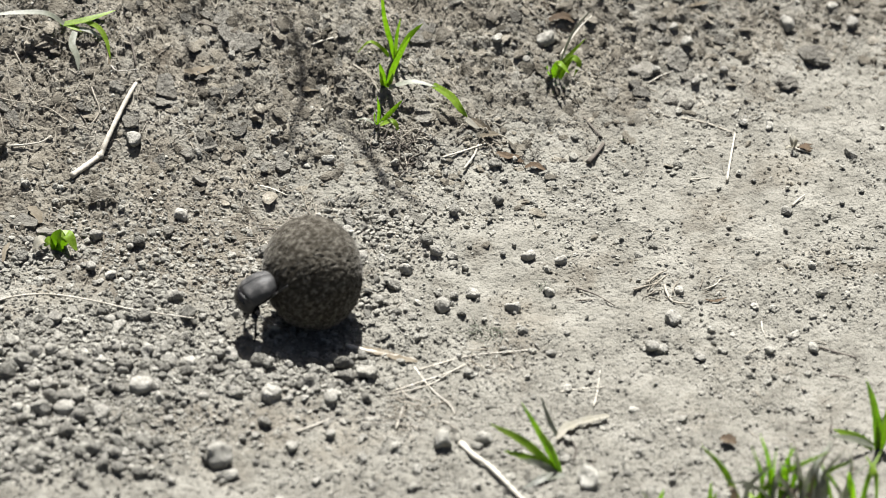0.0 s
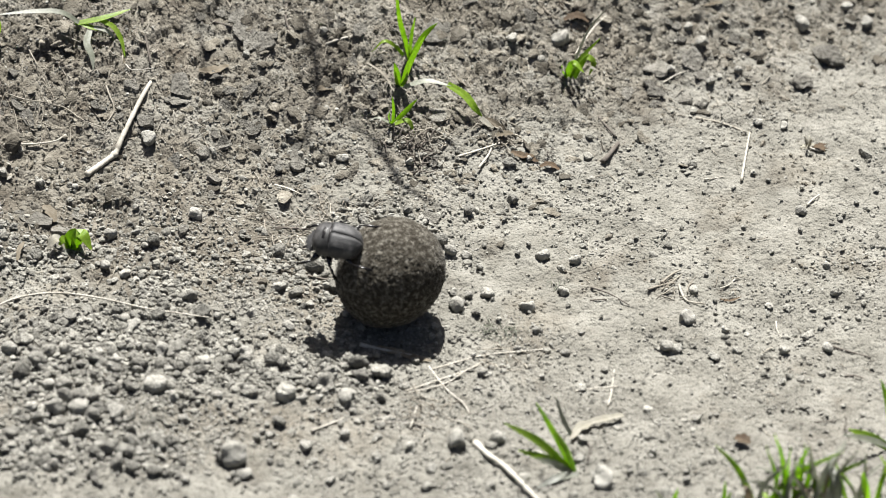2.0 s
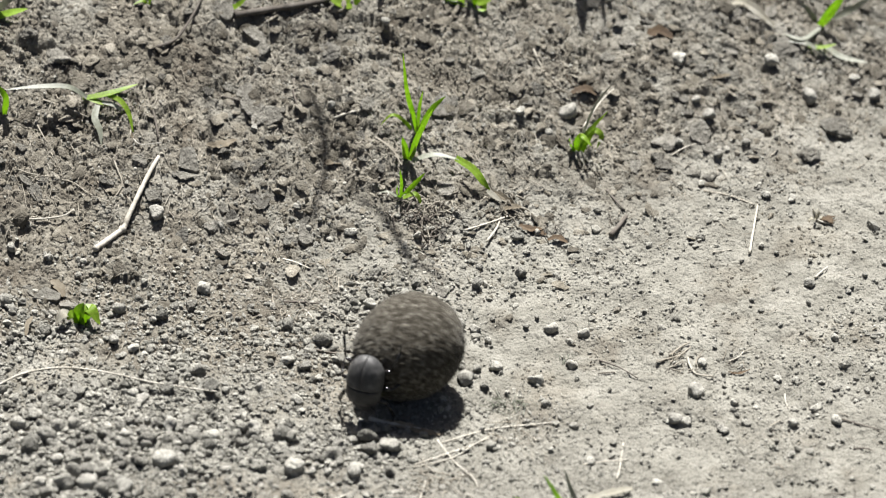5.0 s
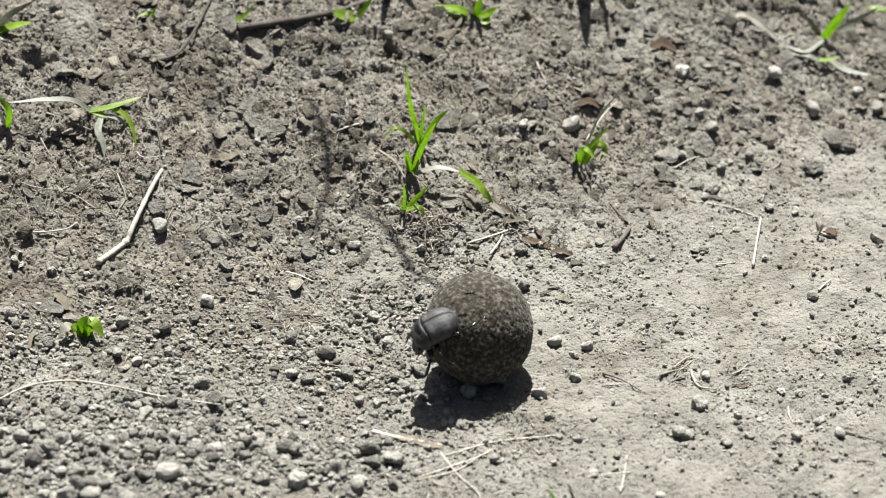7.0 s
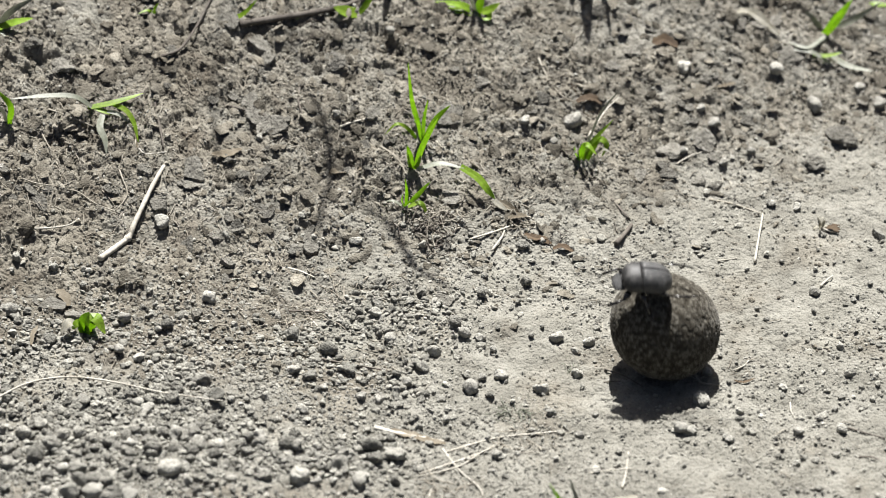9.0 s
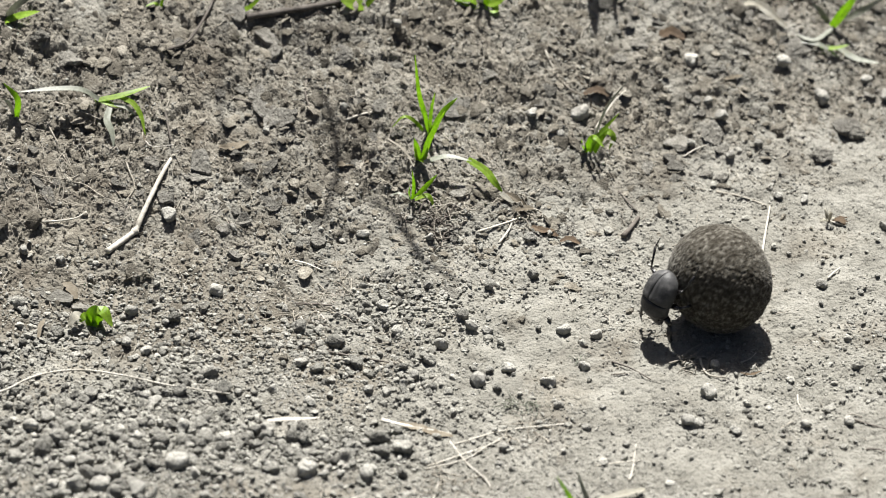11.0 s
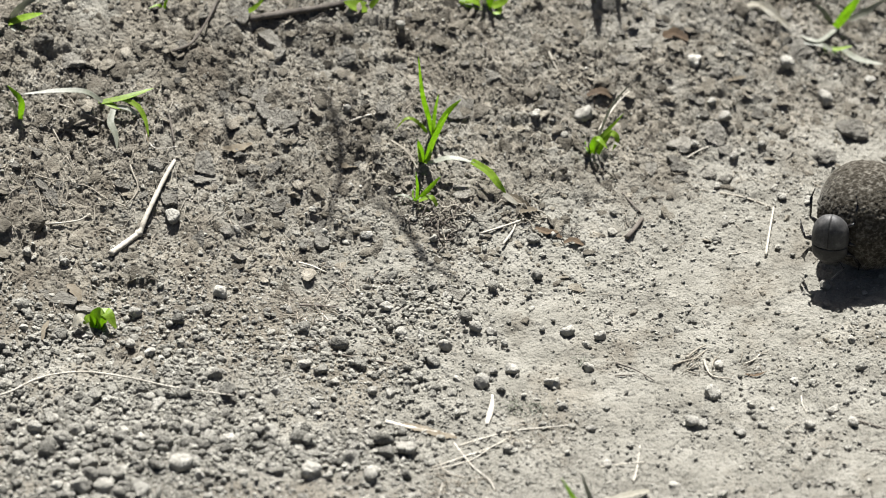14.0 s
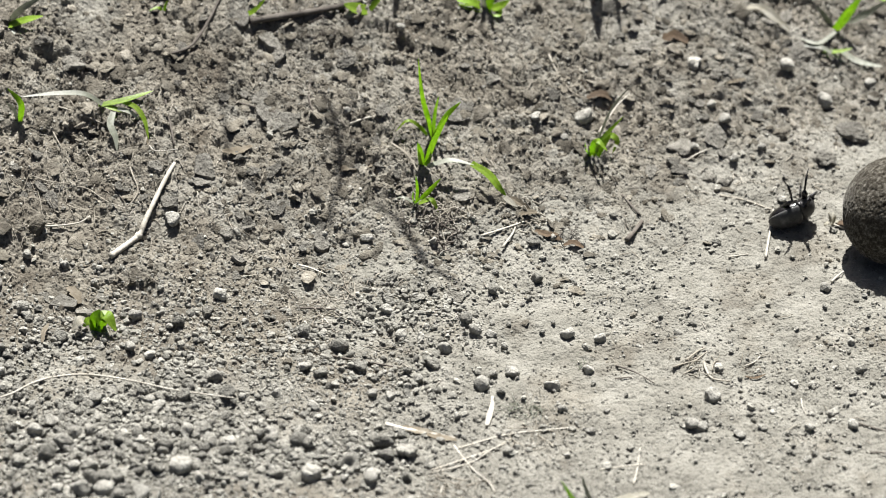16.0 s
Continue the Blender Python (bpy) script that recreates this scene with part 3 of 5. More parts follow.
BANK_CLODS = [
    (154.7, 66.4, 11.4, 0.90), (141.3, 49.7, 10.6, 0.70), (-144.8, 47.4, 12.3, 0.80), (-80.9, 17.1, 9.3, 0.70), (-36.6, 21.2, 9.8, 0.60),
    (-67.6, 64.4, 8.5, 0.60), (132.2, 102.0, 12.3, 0.35), (-19.8, 63.9, 12.3, 0.30), (-41.7, 63.7, 10.2, 0.35), (14.3, 65.7, 8.1, 0.50),
    (73.2, 86.1, 8.1, 0.60), (117.0, 69.5, 7.2, 0.70), (-94.6, 3.4, 11.9, 0.30), (-154.6, 54.2, 8.5, 0.70), (-76.4, -12.0, 6.4, 0.70),
    (102.1, 84.0, 8.9, 0.50), (-55.4, -17.4, 7.2, 0.60), (-127.8, 18.3, 6.4, 0.80),
]


# ---- stalks, twigs and straws ----
stalk("dry_stalk", "thick pale dry stalk with a joint, lying on the bank", "stalk", STRAW, 1.3, [(-126.4, -33.2, 1.6), (-123.5, -29.5, 1.6), (-120.7, -25.9, 1.7), (-117.2, -21.8, 1.8), (-115.7, -20.1, 1.8), (-114.6, -17.2, 1.8), (-111.9, -10.2, 1.8), (-108.0, 0.2, 1.8), (-104.3, 9.3, 1.8)])
stalk("straw", "bleached white straw piece on the track", "straw", STRAW, 0.55, [(116.2, -14.1, 1.0), (118.2, 0.3, 1.0), (120.8, 18.4, 1.0)])
stalk("twig", "thin brownish twig lying on the track", "twig", LITTER, 0.51, [(100.9, 27.8, 0.6), (110.4, 24.6, 0.6), (119.7, 18.4, 0.6)])
stalk("straw", "long thin arched yellow grass stem over gravel", "straw", STRAW, 0.47, [(-162.8, -115.3, 2.5), (-157.7, -113.8, 3.5), (-150.0, -108.3, 4.5), (-141.1, -105.2, 5.2), (-130.0, -104.5, 5.2), (-115.7, -107.7, 4.6), (-101.4, -112.2, 4.0), (-89.3, -113.9, 3.0), (-78.3, -115.3, 1.5)])
stalk("twig", "thin brown twig lying among crumbs", "twig", TWIG, 0.47, [(-45.8, -82.0, 0.8), (-37.6, -84.2, 0.8), (-29.4, -85.6, 0.8), (-19.2, -88.5, 0.8)])
stalk("straw", "pale dry straw lying on the soil", "straw", STRAW, 0.59, [(-39.2, 35.0, 0.8), (-33.9, 38.2, 0.8), (-28.2, 40.2, 0.8)])
stalk("straw", "pale dry straw lying on the soil", "straw", STRAW, 0.51, [(10.1, -7.8, 1.0), (19.2, -2.9, 1.0), (27.1, 1.9, 1.0)])
stalk("straw", "pale dry straw lying on the soil", "straw", STRAW, 0.51, [(18.1, -13.4, 1.0), (21.9, -5.1, 1.0), (23.7, 1.6, 1.0)])
stalk("twig", "short grey twig at the foot of the bank", "twig", TWIG, 1.06, [(64.6, -5.6, 1.0), (68.0, 0.6, 1.0), (70.9, 6.9, 1.0)])
stalk("twig", "short grey twig at the foot of the bank", "twig", TWIG, 0.59, [(63.8, 21.3, 0.8), (66.4, 15.8, 0.8), (69.7, 9.6, 0.8)])
stalk("straw", "curved dry brown stem on the bank", "straw", LITTER, 0.51, [(36.4, 78.8, 1.2), (37.7, 74.8, 1.2), (39.8, 70.8, 1.2), (44.5, 62.7, 1.2), (49.9, 60.4, 1.2)])
stalk("straw", "thin pale straw leaning against a stone", "straw", STRAW, 0.34, [(55.0, 44.8, 1.0), (61.7, 58.6, 4.0), (67.4, 64.8, 7.0)])
stalk("branch", "dark brown woody branch on the bank", "branch", TWIG, 1.59, [(-77.4, 73.9, 2.0), (-67.7, 76.1, 2.0), (-52.7, 79.8, 2.0), (-39.8, 84.4, 2.0), (-29.1, 92.0, 2.0)])
stalk("twig", "grey bent twig on the bank", "twig", TWIG, 0.68, [(-106.8, 55.1, 1.5), (-99.8, 58.6, 1.5), (-94.4, 69.3, 1.5), (-90.4, 79.7, 1.5), (-87.8, 86.7, 1.5)])
stalk("straw", "grey dry stem lying down the bank", "straw", TWIG, 0.59, [(-108.1, 43.5, 1.2), (-108.7, 38.6, 1.2), (-106.0, 23.8, 1.2), (-104.4, 14.6, 1.2)])
stalk("straw", "hair-thin dry stem on the bank", "straw", LITTER, 0.34, [(-123.5, 15.3, 1.0), (-119.8, 3.7, 1.0), (-117.5, -3.8, 1.0), (-121.4, -11.7, 1.0)])
stalk("straw", "hair-thin dry stem on the bank", "straw", LITTER, 0.30, [(-143.7, -3.3, 0.8), (-136.4, -2.9, 0.8), (-128.8, -8.7, 0.8), (-120.7, -11.9, 0.8)])
stalk("straw", "hair-thin dry stem on the bank", "straw", LITTER, 0.30, [(-160.3, -1.3, 0.8), (-151.9, -4.3, 0.8), (-143.6, -3.9, 0.8)])
stalk("straw", "pale dry straw lying on the soil", "straw", STRAW, 0.47, [(-157.4, -22.1, 0.8), (-147.1, -20.7, 0.8), (-138.9, -18.0, 0.8), (-134.9, -13.4, 0.8)])
stalk("straw", "hair-thin dry stem on the bank", "straw", LITTER, 0.30, [(-153.2, 29.2, 0.8), (-150.7, 20.6, 0.8), (-145.9, 9.7, 0.8)])
stalk("straw", "hair-thin dry stem on the bank", "straw", LITTER, 0.38, [(-148.3, 29.6, 0.8), (-140.9, 27.7, 0.8), (-131.1, 23.3, 0.8)])
stalk("twig", "thin dark twig on the bank", "twig", TWIG, 0.38, [(-83.2, 44.1, 0.8), (-73.4, 40.2, 0.8), (-65.2, 36.1, 0.8)])
stalk("twig", "thin dark twig on the bank", "twig", TWIG, 0.51, [(-54.5, 53.5, 0.9), (-54.8, 45.5, 0.9), (-53.1, 37.0, 0.9)])
stalk("straw", "thin straw with bent end", "straw", STRAW, 0.30, [(-113.9, 15.5, 1.0), (-111.0, 12.0, 1.0), (-103.3, 13.8, 1.0)])
stalk("straw", "pale dry straw lying on the soil", "straw", STRAW, 0.42, [(-59.4, -26.3, 0.6), (-53.1, -28.2, 0.6), (-47.2, -31.9, 0.6)])
stalk("straw", "pale dry straw lying on the soil", "straw", TWIG, 0.42, [(-56.8, -49.9, 0.8), (-49.5, -50.3, 0.8), (-42.2, -51.5, 0.8)])
stalk("straw", "pale dry straw lying on the soil", "straw", STRAW, 0.34, [(-54.5, -59.0, 0.6), (-51.2, -67.5, 0.6), (-46.0, -69.2, 0.6)])
stalk("straw", "pale dry straw lying on the soil", "straw", STRAW, 0.34, [(-49.5, -52.6, 0.8), (-46.2, -59.4, 0.8), (-44.1, -64.6, 0.8)])
stalk("straw", "flat pale dry grass blade on the track", "straw", STRAW, 0.95, [(-24.5, -123.2, 0.7), (-16.8, -126.3, 0.7), (-8.8, -128.1, 0.7), (0.4, -130.8, 0.7)])
stalk("straw", "thin pale straw crossing others", "straw", STRAW, 0.42, [(1.2, -137.5, 0.6), (11.2, -132.4, 0.6), (21.2, -128.7, 0.6), (42.3, -125.3, 0.6)])
stalk("straw", "thin pale straw crossing others", "straw", STRAW, 0.42, [(-8.3, -151.7, 0.7), (3.2, -144.5, 0.7), (13.2, -138.1, 0.7), (20.2, -131.3, 0.7)])
stalk("straw", "thin dry straw on the track", "straw", STRAW, 0.42, [(-0.2, -135.6, 0.6), (6.2, -149.9, 0.6), (12.1, -158.7, 0.6), (14.2, -165.6, 0.6)])
stalk("straw", "thin dry straw on the track", "straw", STRAW, 0.34, [(50.8, -151.1, 0.5), (58.8, -149.1, 0.5), (66.7, -148.2, 0.5)])
stalk("twig", "forked pale dry twig on the track", "twig", LITTER, 0.42, [(79.0, -86.8, 0.9), (83.0, -84.4, 0.9), (87.4, -81.5, 0.9), (91.8, -75.5, 0.9)])
stalk("twig", "pale dry twig on the track", "twig", LITTER, 0.51, [(83.9, -82.7, 0.9), (88.2, -76.7, 0.9), (91.4, -73.6, 0.9)])
stalk("twig", "bent pale dry twig on the track", "twig", LITTER, 0.51, [(90.4, -82.8, 0.8), (91.1, -88.0, 0.8), (93.2, -93.6, 0.8), (99.3, -95.5, 0.8)])
stalk("twig", "thin dark twig on the track", "twig", TWIG, 0.38, [(58.5, -85.3, 0.6), (65.5, -89.7, 0.6), (72.0, -96.6, 0.6)])
stalk("twig", "thin dark twig on the track", "twig", TWIG, 0.34, [(57.9, -92.8, 0.5), (61.3, -92.6, 0.5), (64.0, -92.8, 0.5)])
stalk("twig", "thin dark twig on the track", "twig", STRAW, 0.34, [(105.1, -84.1, 0.6), (108.7, -81.7, 0.6), (110.9, -78.1, 0.6)])
stalk("straw", "small curved pale straw on the track", "straw", STRAW, 0.34, [(124.4, -104.8, 0.5), (124.4, -110.4, 0.5), (125.7, -116.4, 0.5)])
stalk("twig", "thin dark twig on the track", "twig", TWIG, 0.42, [(143.9, -122.1, 0.5), (149.7, -125.4, 0.5), (156.7, -128.8, 0.5)])
stalk("twig", "thin dark twig on the track", "twig", TWIG, 0.34, [(146.6, -140.7, 0.5), (151.6, -140.9, 0.5), (156.3, -145.2, 0.5)])
stalk("straw", "short pale straw beside a stone", "straw", STRAW, 0.51, [(139.8, -29.1, 0.8), (142.1, -25.3, 0.8), (144.8, -21.7, 0.8)])
stalk("straw", "pale dry straw lying on the soil", "straw", STRAW, 0.42, [(102.4, -13.2, 0.5), (105.6, -12.4, 0.5), (109.8, -11.0, 0.5)])
stalk("straw", "pale dry straw lying on the soil", "straw", STRAW, 0.34, [(88.7, 43.7, 0.6), (94.1, 49.6, 0.6), (101.2, 54.1, 0.6)])
stalk("straw", "thick dry grass stem lying on soil", "straw", STRAW, 1.27, [(16.0, -183.2, 1.2), (20.8, -190.7, 1.2), (26.6, -197.7, 1.2), (38.8, -219.6, 1.2)])
stalk("straw", "thin dry straw on the track", "straw", STRAW, 0.42, [(-8.6, -153.3, 0.7), (5.3, -146.7, 0.7), (13.2, -138.1, 0.7), (20.9, -132.8, 0.7)])
stalk("straw", "pale dry straw lying on the soil", "straw", STRAW, 0.68, [(-40.8, -177.1, 0.8), (-35.0, -172.6, 0.8), (-29.8, -167.9, 0.8)])
stalk("straw", "pale dry straw lying on the soil", "straw", STRAW, 0.34, [(-18.4, -170.7, 0.6), (-8.5, -171.7, 0.6), (5.2, -175.3, 0.6)])
stalk("straw", "pale dry straw lying on the soil", "straw", STRAW, 0.42, [(-6.5, -175.6, 0.8), (-5.2, -169.5, 0.8), (-4.2, -162.2, 0.8)])
stalk("twig", "thin dark twig near the grass", "twig", TWIG, 0.34, [(54.9, -191.5, 0.8), (56.0, -185.0, 0.8), (54.6, -179.3, 0.8)])
stalk("straw", "pale dry straw lying on the soil", "straw", TWIG, 0.30, [(129.3, -169.7, 0.5), (137.3, -167.8, 0.5), (142.2, -167.2, 0.5)])
stalk("twig", "short reddish twig standing by the grass", "twig", TWIG, 0.34, [(144.2, -176.1, 0.5), (145.1, -172.7, 3.0), (144.7, -170.8, 6.0)])
stalk("straw", "thin pale straw on the track", "straw", STRAW, 0.42, [(62.6, -159.1, 0.5), (64.0, -151.7, 0.5), (65.6, -136.9, 0.5)])


# ---- dead leaves ----
dead_leaf("flat pale dry blade lying in the dust", DEADLEAF, 3.2, 0.30, [(-20.2, -125.1, 0.8), (-13.8, -127.0, 0.8), (-6.8, -129.6, 0.8), (0.9, -133.1, 0.8)])
dead_leaf("curled pale dry leaf beside a grass tuft", PETAL, 3.6, 0.50, [(49.3, -180.4, 2.0), (53.4, -172.4, 2.0), (60.4, -168.7, 2.0), (67.9, -166.1, 2.0)])
dead_leaf("rust-brown dry leaf scrap", RUSTLEAF, 2.1, 0.30, [(35.1, -3.1, 0.8), (37.6, -5.2, 0.8), (40.5, -5.9, 0.8)])
dead_leaf("rust-brown dry leaf scrap", RUSTLEAF, 1.0, 0.30, [(104.7, -92.2, 0.8), (108.3, -92.9, 0.8), (112.6, -90.3, 0.8)])
dead_leaf("rust-brown crumpled leaf at the bank's foot", RUSTLEAF, 2.6, 0.60, [(30.5, -3.0, 1.4), (34.5, -5.0, 1.8), (39.0, -4.2, 1.2)])
dead_leaf("rust-brown crumpled leaf at the bank's foot", RUSTLEAF, 2.2, 0.60, [(41.0, -9.6, 1.2), (44.5, -8.2, 1.6), (48.5, -10.5, 1.0)])
dead_leaf("crumpled pale dry leaf", DEADLEAF, 2.8, 0.50, [(21.2, 10.7, 1.6), (25.0, 8.3, 1.6), (29.2, 6.0, 1.6)])
dead_leaf("crumpled pale dry leaf", DEADLEAF, 3.2, 0.60, [(24.5, 2.5, 2.2), (27.5, 4.3, 2.2), (31.3, 5.1, 2.2)])
dead_leaf("bleached dry leaf hanging over the bank", PETAL, 3.6, 0.50, [(114.0, 114.9, 2.0), (119.5, 119.0, 2.0), (124.9, 115.9, 2.0), (130.9, 110.7, 2.0)])
dead_leaf("crumpled brown dry leaf on the bank", DEADLEAF, 4.7, 0.50, [(-42.3, 18.4, 1.5), (-37.0, 21.3, 1.5), (-30.6, 21.7, 1.5)])
dead_leaf("crumpled brown dry leaf on the bank", DEADLEAF, 3.8, 0.40, [(-86.6, 16.5, 1.5), (-81.3, 18.3, 1.5), (-75.6, 22.4, 1.5)])
dead_leaf("reddish dry leaf scrap on the bank", RUSTLEAF, 4.2, 0.50, [(80.8, 89.0, 1.5), (85.4, 94.7, 1.5), (90.8, 92.8, 1.5)])
dead_leaf("reddish dry leaf scrap on the bank", RUSTLEAF, 3.8, 0.50, [(51.0, 62.0, 1.5), (56.4, 64.7, 1.5), (61.5, 65.4, 1.5)])
dead_leaf("angular pale leaf flake on the bank", DEADLEAF, 2.1, 0.30, [(105.8, 79.4, 1.2), (109.1, 81.1, 1.2), (112.9, 83.2, 1.2)])
dead_leaf("pale dry leaf flake on gravel", DEADLEAF, 4.2, 0.30, [(-141.7, -46.3, 1.4), (-139.1, -49.3, 1.4), (-136.7, -55.2, 1.4)])
dead_leaf("dark curled leaf scrap on the track", RUSTLEAF, 3.8, 0.60, [(106.1, -180.3, 2.0), (108.9, -181.5, 2.0), (111.2, -183.8, 2.0)])
dead_leaf("bleached dry leaf scrap on gravel", DEADLEAF, 1.7, 0.30, [(-148.9, -79.6, 2.0), (-148.6, -74.2, 2.0), (-147.3, -68.8, 2.0)])


# ---- grass and small plants ----

p = plant("grass_tuft", "bright green grass tuft on the bank", "grass", -8.1, 36.9)
blade(p, GRASS, 2.2, [(0.2, 0.0, 0.5), (-1.5, -1.2, 10.6), (-3.6, -2.4, 21.2), (-5.0, -3.6, 37.6)])
blade(p, GRASS, 1.7, [(0.4, 1.0, 0.4), (0.9, -1.4, 11.7), (2.4, -3.8, 21.3)])
blade(p, GRASS, 2.2, [(0.6, 0.0, 1.0), (5.6, -3.6, 13.0), (10.9, -7.2, 21.1)])
blade(p, GRASS, 1.5, [(-0.9, 1.0, 0.4), (-5.1, -0.2, 6.6), (-9.4, -1.4, 9.5), (-13.8, -2.6, 5.5)])
blade(p, PALEGRASS, 1.0, [(-0.4, 0.0, 0.0), (-1.7, -2.4, 5.9), (-2.3, -4.8, 12.8)])
blade(p, PALEGRASS, 1.2, [(1.3, 1.0, -0.1), (3.8, -2.6, -3.9), (5.6, -6.2, -7.5)])

p = plant("grass_tuft", "green grass tuft with one long arching blade", "grass", -11.1, 21.5)
blade(p, GRASS, 2.6, [(0.6, 0.0, 1.0), (3.6, -1.2, 11.6), (9.2, -2.4, 23.9)])
blade(p, GRASS, 2.4, [(-0.9, 1.0, -0.4), (-1.2, -1.4, 6.3), (-2.3, -3.8, 12.7)])
blade(p, PALEGRASS, 2.4, [(1.3, -2.8, 1.7), (9.8, -3.3, 4.5), (19.1, -5.0, 3.5)])
blade(p, GRASS, 2.9, [(17.8, -4.5, 3.9), (24.2, -7.5, 0.9), (28.0, -10.6, -2.8), (30.8, -11.2, -6.4)])
blade(p, PETAL, 2.1, [(29.7, -11.1, -6.2), (32.3, -13.1, -7.7), (35.2, -14.8, -9.1)])
blade(p, LITTER, 0.9, [(-12.4, 5.8, 6.9), (-6.2, 1.5, 4.3), (-2.1, -5.0, 0.1)])
blade(p, GRASS, 1.5, [(0.4, -0.0, 0.2), (1.9, -1.2, 3.7), (2.6, -2.4, 7.9)])

p = plant("grass_tuft", "small yellow-green grass shoots", "grass", -14.0, 7.1)
blade(p, GRASS, 1.5, [(0.0, 0.0, 0.5), (0.5, -1.2, 7.4), (-0.1, -2.4, 14.3)])
blade(p, GRASS, 1.9, [(0.4, 1.0, -0.1), (4.9, -1.4, 6.8), (9.3, -3.8, 13.7)])
blade(p, GRASS, 1.9, [(0.9, -2.5, 2.0), (5.7, -2.5, 3.5), (8.3, -4.8, -0.5)])
blade(p, PALEGRASS, 1.0, [(-0.8, -1.6, 1.5), (-4.6, -0.5, 3.3), (-8.0, -0.0, 2.7)])
blade(p, GRASS, 1.4, [(-0.4, 0.0, 0.2), (-1.2, -2.4, 4.4), (-1.0, -4.8, 8.9)])

p = plant("grass_tuft", "small bright green tuft with pale sheaths", "grass", 53.0, 37.9)
blade(p, GRASS, 1.9, [(-2.2, 0.0, 0.5), (3.1, -1.2, 8.4), (11.2, -2.4, 19.3)])
blade(p, PALEGRASS, 0.9, [(0.0, 1.0, 0.9), (6.1, -1.4, 20.7), (13.5, -3.8, 33.4)])
blade(p, GRASS, 2.2, [(-1.7, 0.0, 0.5), (1.1, -3.6, 9.1), (5.1, -7.2, 6.8)])
blade(p, GRASS, 2.4, [(1.7, 1.0, -0.4), (5.9, -0.2, 9.1), (8.9, -1.4, 7.8), (7.2, -2.6, 3.0)])
blade(p, PETAL, 1.4, [(-1.3, 0.0, 1.5), (-2.3, -2.4, 5.9), (-3.8, -4.8, 5.4)])
blade(p, PETAL, 1.2, [(3.5, 1.0, 0.4), (7.1, -2.6, 6.5), (10.9, -6.2, 6.9)])
blade(p, GRASS, 1.7, [(-0.0, -0.0, 0.3), (2.5, -1.2, 6.2), (7.1, -2.4, 11.9)])
blade(p, GRASS, 1.5, [(-0.8, 1.0, -0.3), (-2.6, -1.4, 3.8), (-3.2, -3.8, 8.3)])

p = plant("grass_tuft", "sprawling grass shoot with faded blades", "grass", -131.8, 30.9)
blade(p, PALEGRASS, 2.4, [(0.6, -1.8, 3.0), (-6.3, -3.0, 8.6), (-16.7, -5.3, 10.3), (-30.0, -7.8, 10.3)])
blade(p, GRASS, 2.6, [(-1.5, -2.1, 3.2), (8.7, -1.1, 5.0), (19.2, 2.4, 6.9)])
blade(p, GRASS, 2.1, [(-1.1, -1.2, 3.6), (4.5, -3.6, 2.6), (10.4, -3.3, 0.7)])
blade(p, PALEGRASS, 2.6, [(4.2, -5.0, 2.0), (3.3, -10.2, -0.4), (5.3, -14.1, -3.5), (6.0, -18.1, -7.5)])
blade(p, GRASS, 1.9, [(7.0, -0.9, 4.4), (12.8, -3.7, 3.1), (16.1, -7.8, -0.4), (17.7, -13.1, -5.1)])
blade(p, DEADLEAF, 0.9, [(16.1, -8.3, -1.6), (17.7, -14.9, -7.0), (21.1, -17.6, -10.8), (26.6, -14.2, -10.1)])
blade(p, PALEGRASS, 1.7, [(5.8, -3.4, 2.5), (10.4, -4.0, 1.4), (13.8, -5.6, -0.9)])

p = plant("grass_tuft", "small arched bright green blade", "grass", -162.7, 19.6)
blade(p, GRASS, 2.5, [(0.4, 0.4, -0.2), (1.3, -1.6, 8.8), (-3.2, -3.6, 16.8)])
blade(p, PALEGRASS, 1.7, [(-0.4, -0.3, 0.2), (-1.4, -0.3, 5.6), (-4.2, -0.3, 8.5)])

p = plant("grass_tuft", "green grass tuft at the bank's upper edge", "grass", -168.5, 59.0)
blade(p, GRASS, 3.2, [(-0.0, 0.4, 0.3), (6.3, 0.4, 2.7), (13.4, 0.4, 4.5)])
blade(p, PALEGRASS, 2.5, [(-0.2, 2.8, 0.1), (5.4, 0.8, 7.4), (14.7, -0.2, 13.8)])
blade(p, PALEGRASS, 2.1, [(0.8, -0.2, -0.6), (5.3, -4.3, -2.0), (9.0, -9.3, -4.5)])

p = plant("grass_tuft", "green grass tuft on top of the bank, out of focus", "grass", 150.1, 119.5)
blade(p, GRASS, 3.8, [(-0.7, -2.8, 1.6), (3.5, -2.8, 8.2), (9.3, -2.8, 17.1)])
blade(p, PALEGRASS, 2.3, [(1.0, 2.2, 0.3), (10.6, 2.2, 5.4), (21.3, 2.2, 13.0)])
blade(p, PALEGRASS, 2.1, [(-1.3, 1.3, 0.3), (-5.0, 1.3, 5.9), (-8.5, 1.3, 9.7)])
blade(p, GRASS, 3.0, [(14.8, 14.8, 3.3), (20.3, 14.4, 5.1), (29.2, 14.2, 4.2)])
blade(p, PALEGRASS, 1.9, [(-0.8, -5.0, 1.8), (-7.9, -12.7, 1.2), (-15.5, -10.3, 2.3)])

p = plant("grass_tuft", "faded grass blades lying on the bank", "grass", 144.5, 106.0)
blade(p, PALEGRASS, 2.5, [(6.6, 0.4, 0.8), (13.1, -2.6, -2.3), (23.0, -4.6, -3.7)])
blade(p, GRASS, 2.1, [(-0.0, 0.3, 1.1), (4.7, -1.7, 1.5), (10.8, -1.7, 3.0)])
blade(p, PALEGRASS, 1.9, [(-8.9, 1.0, 3.2), (-0.2, -1.0, 2.6), (8.7, -4.0, -2.8)])

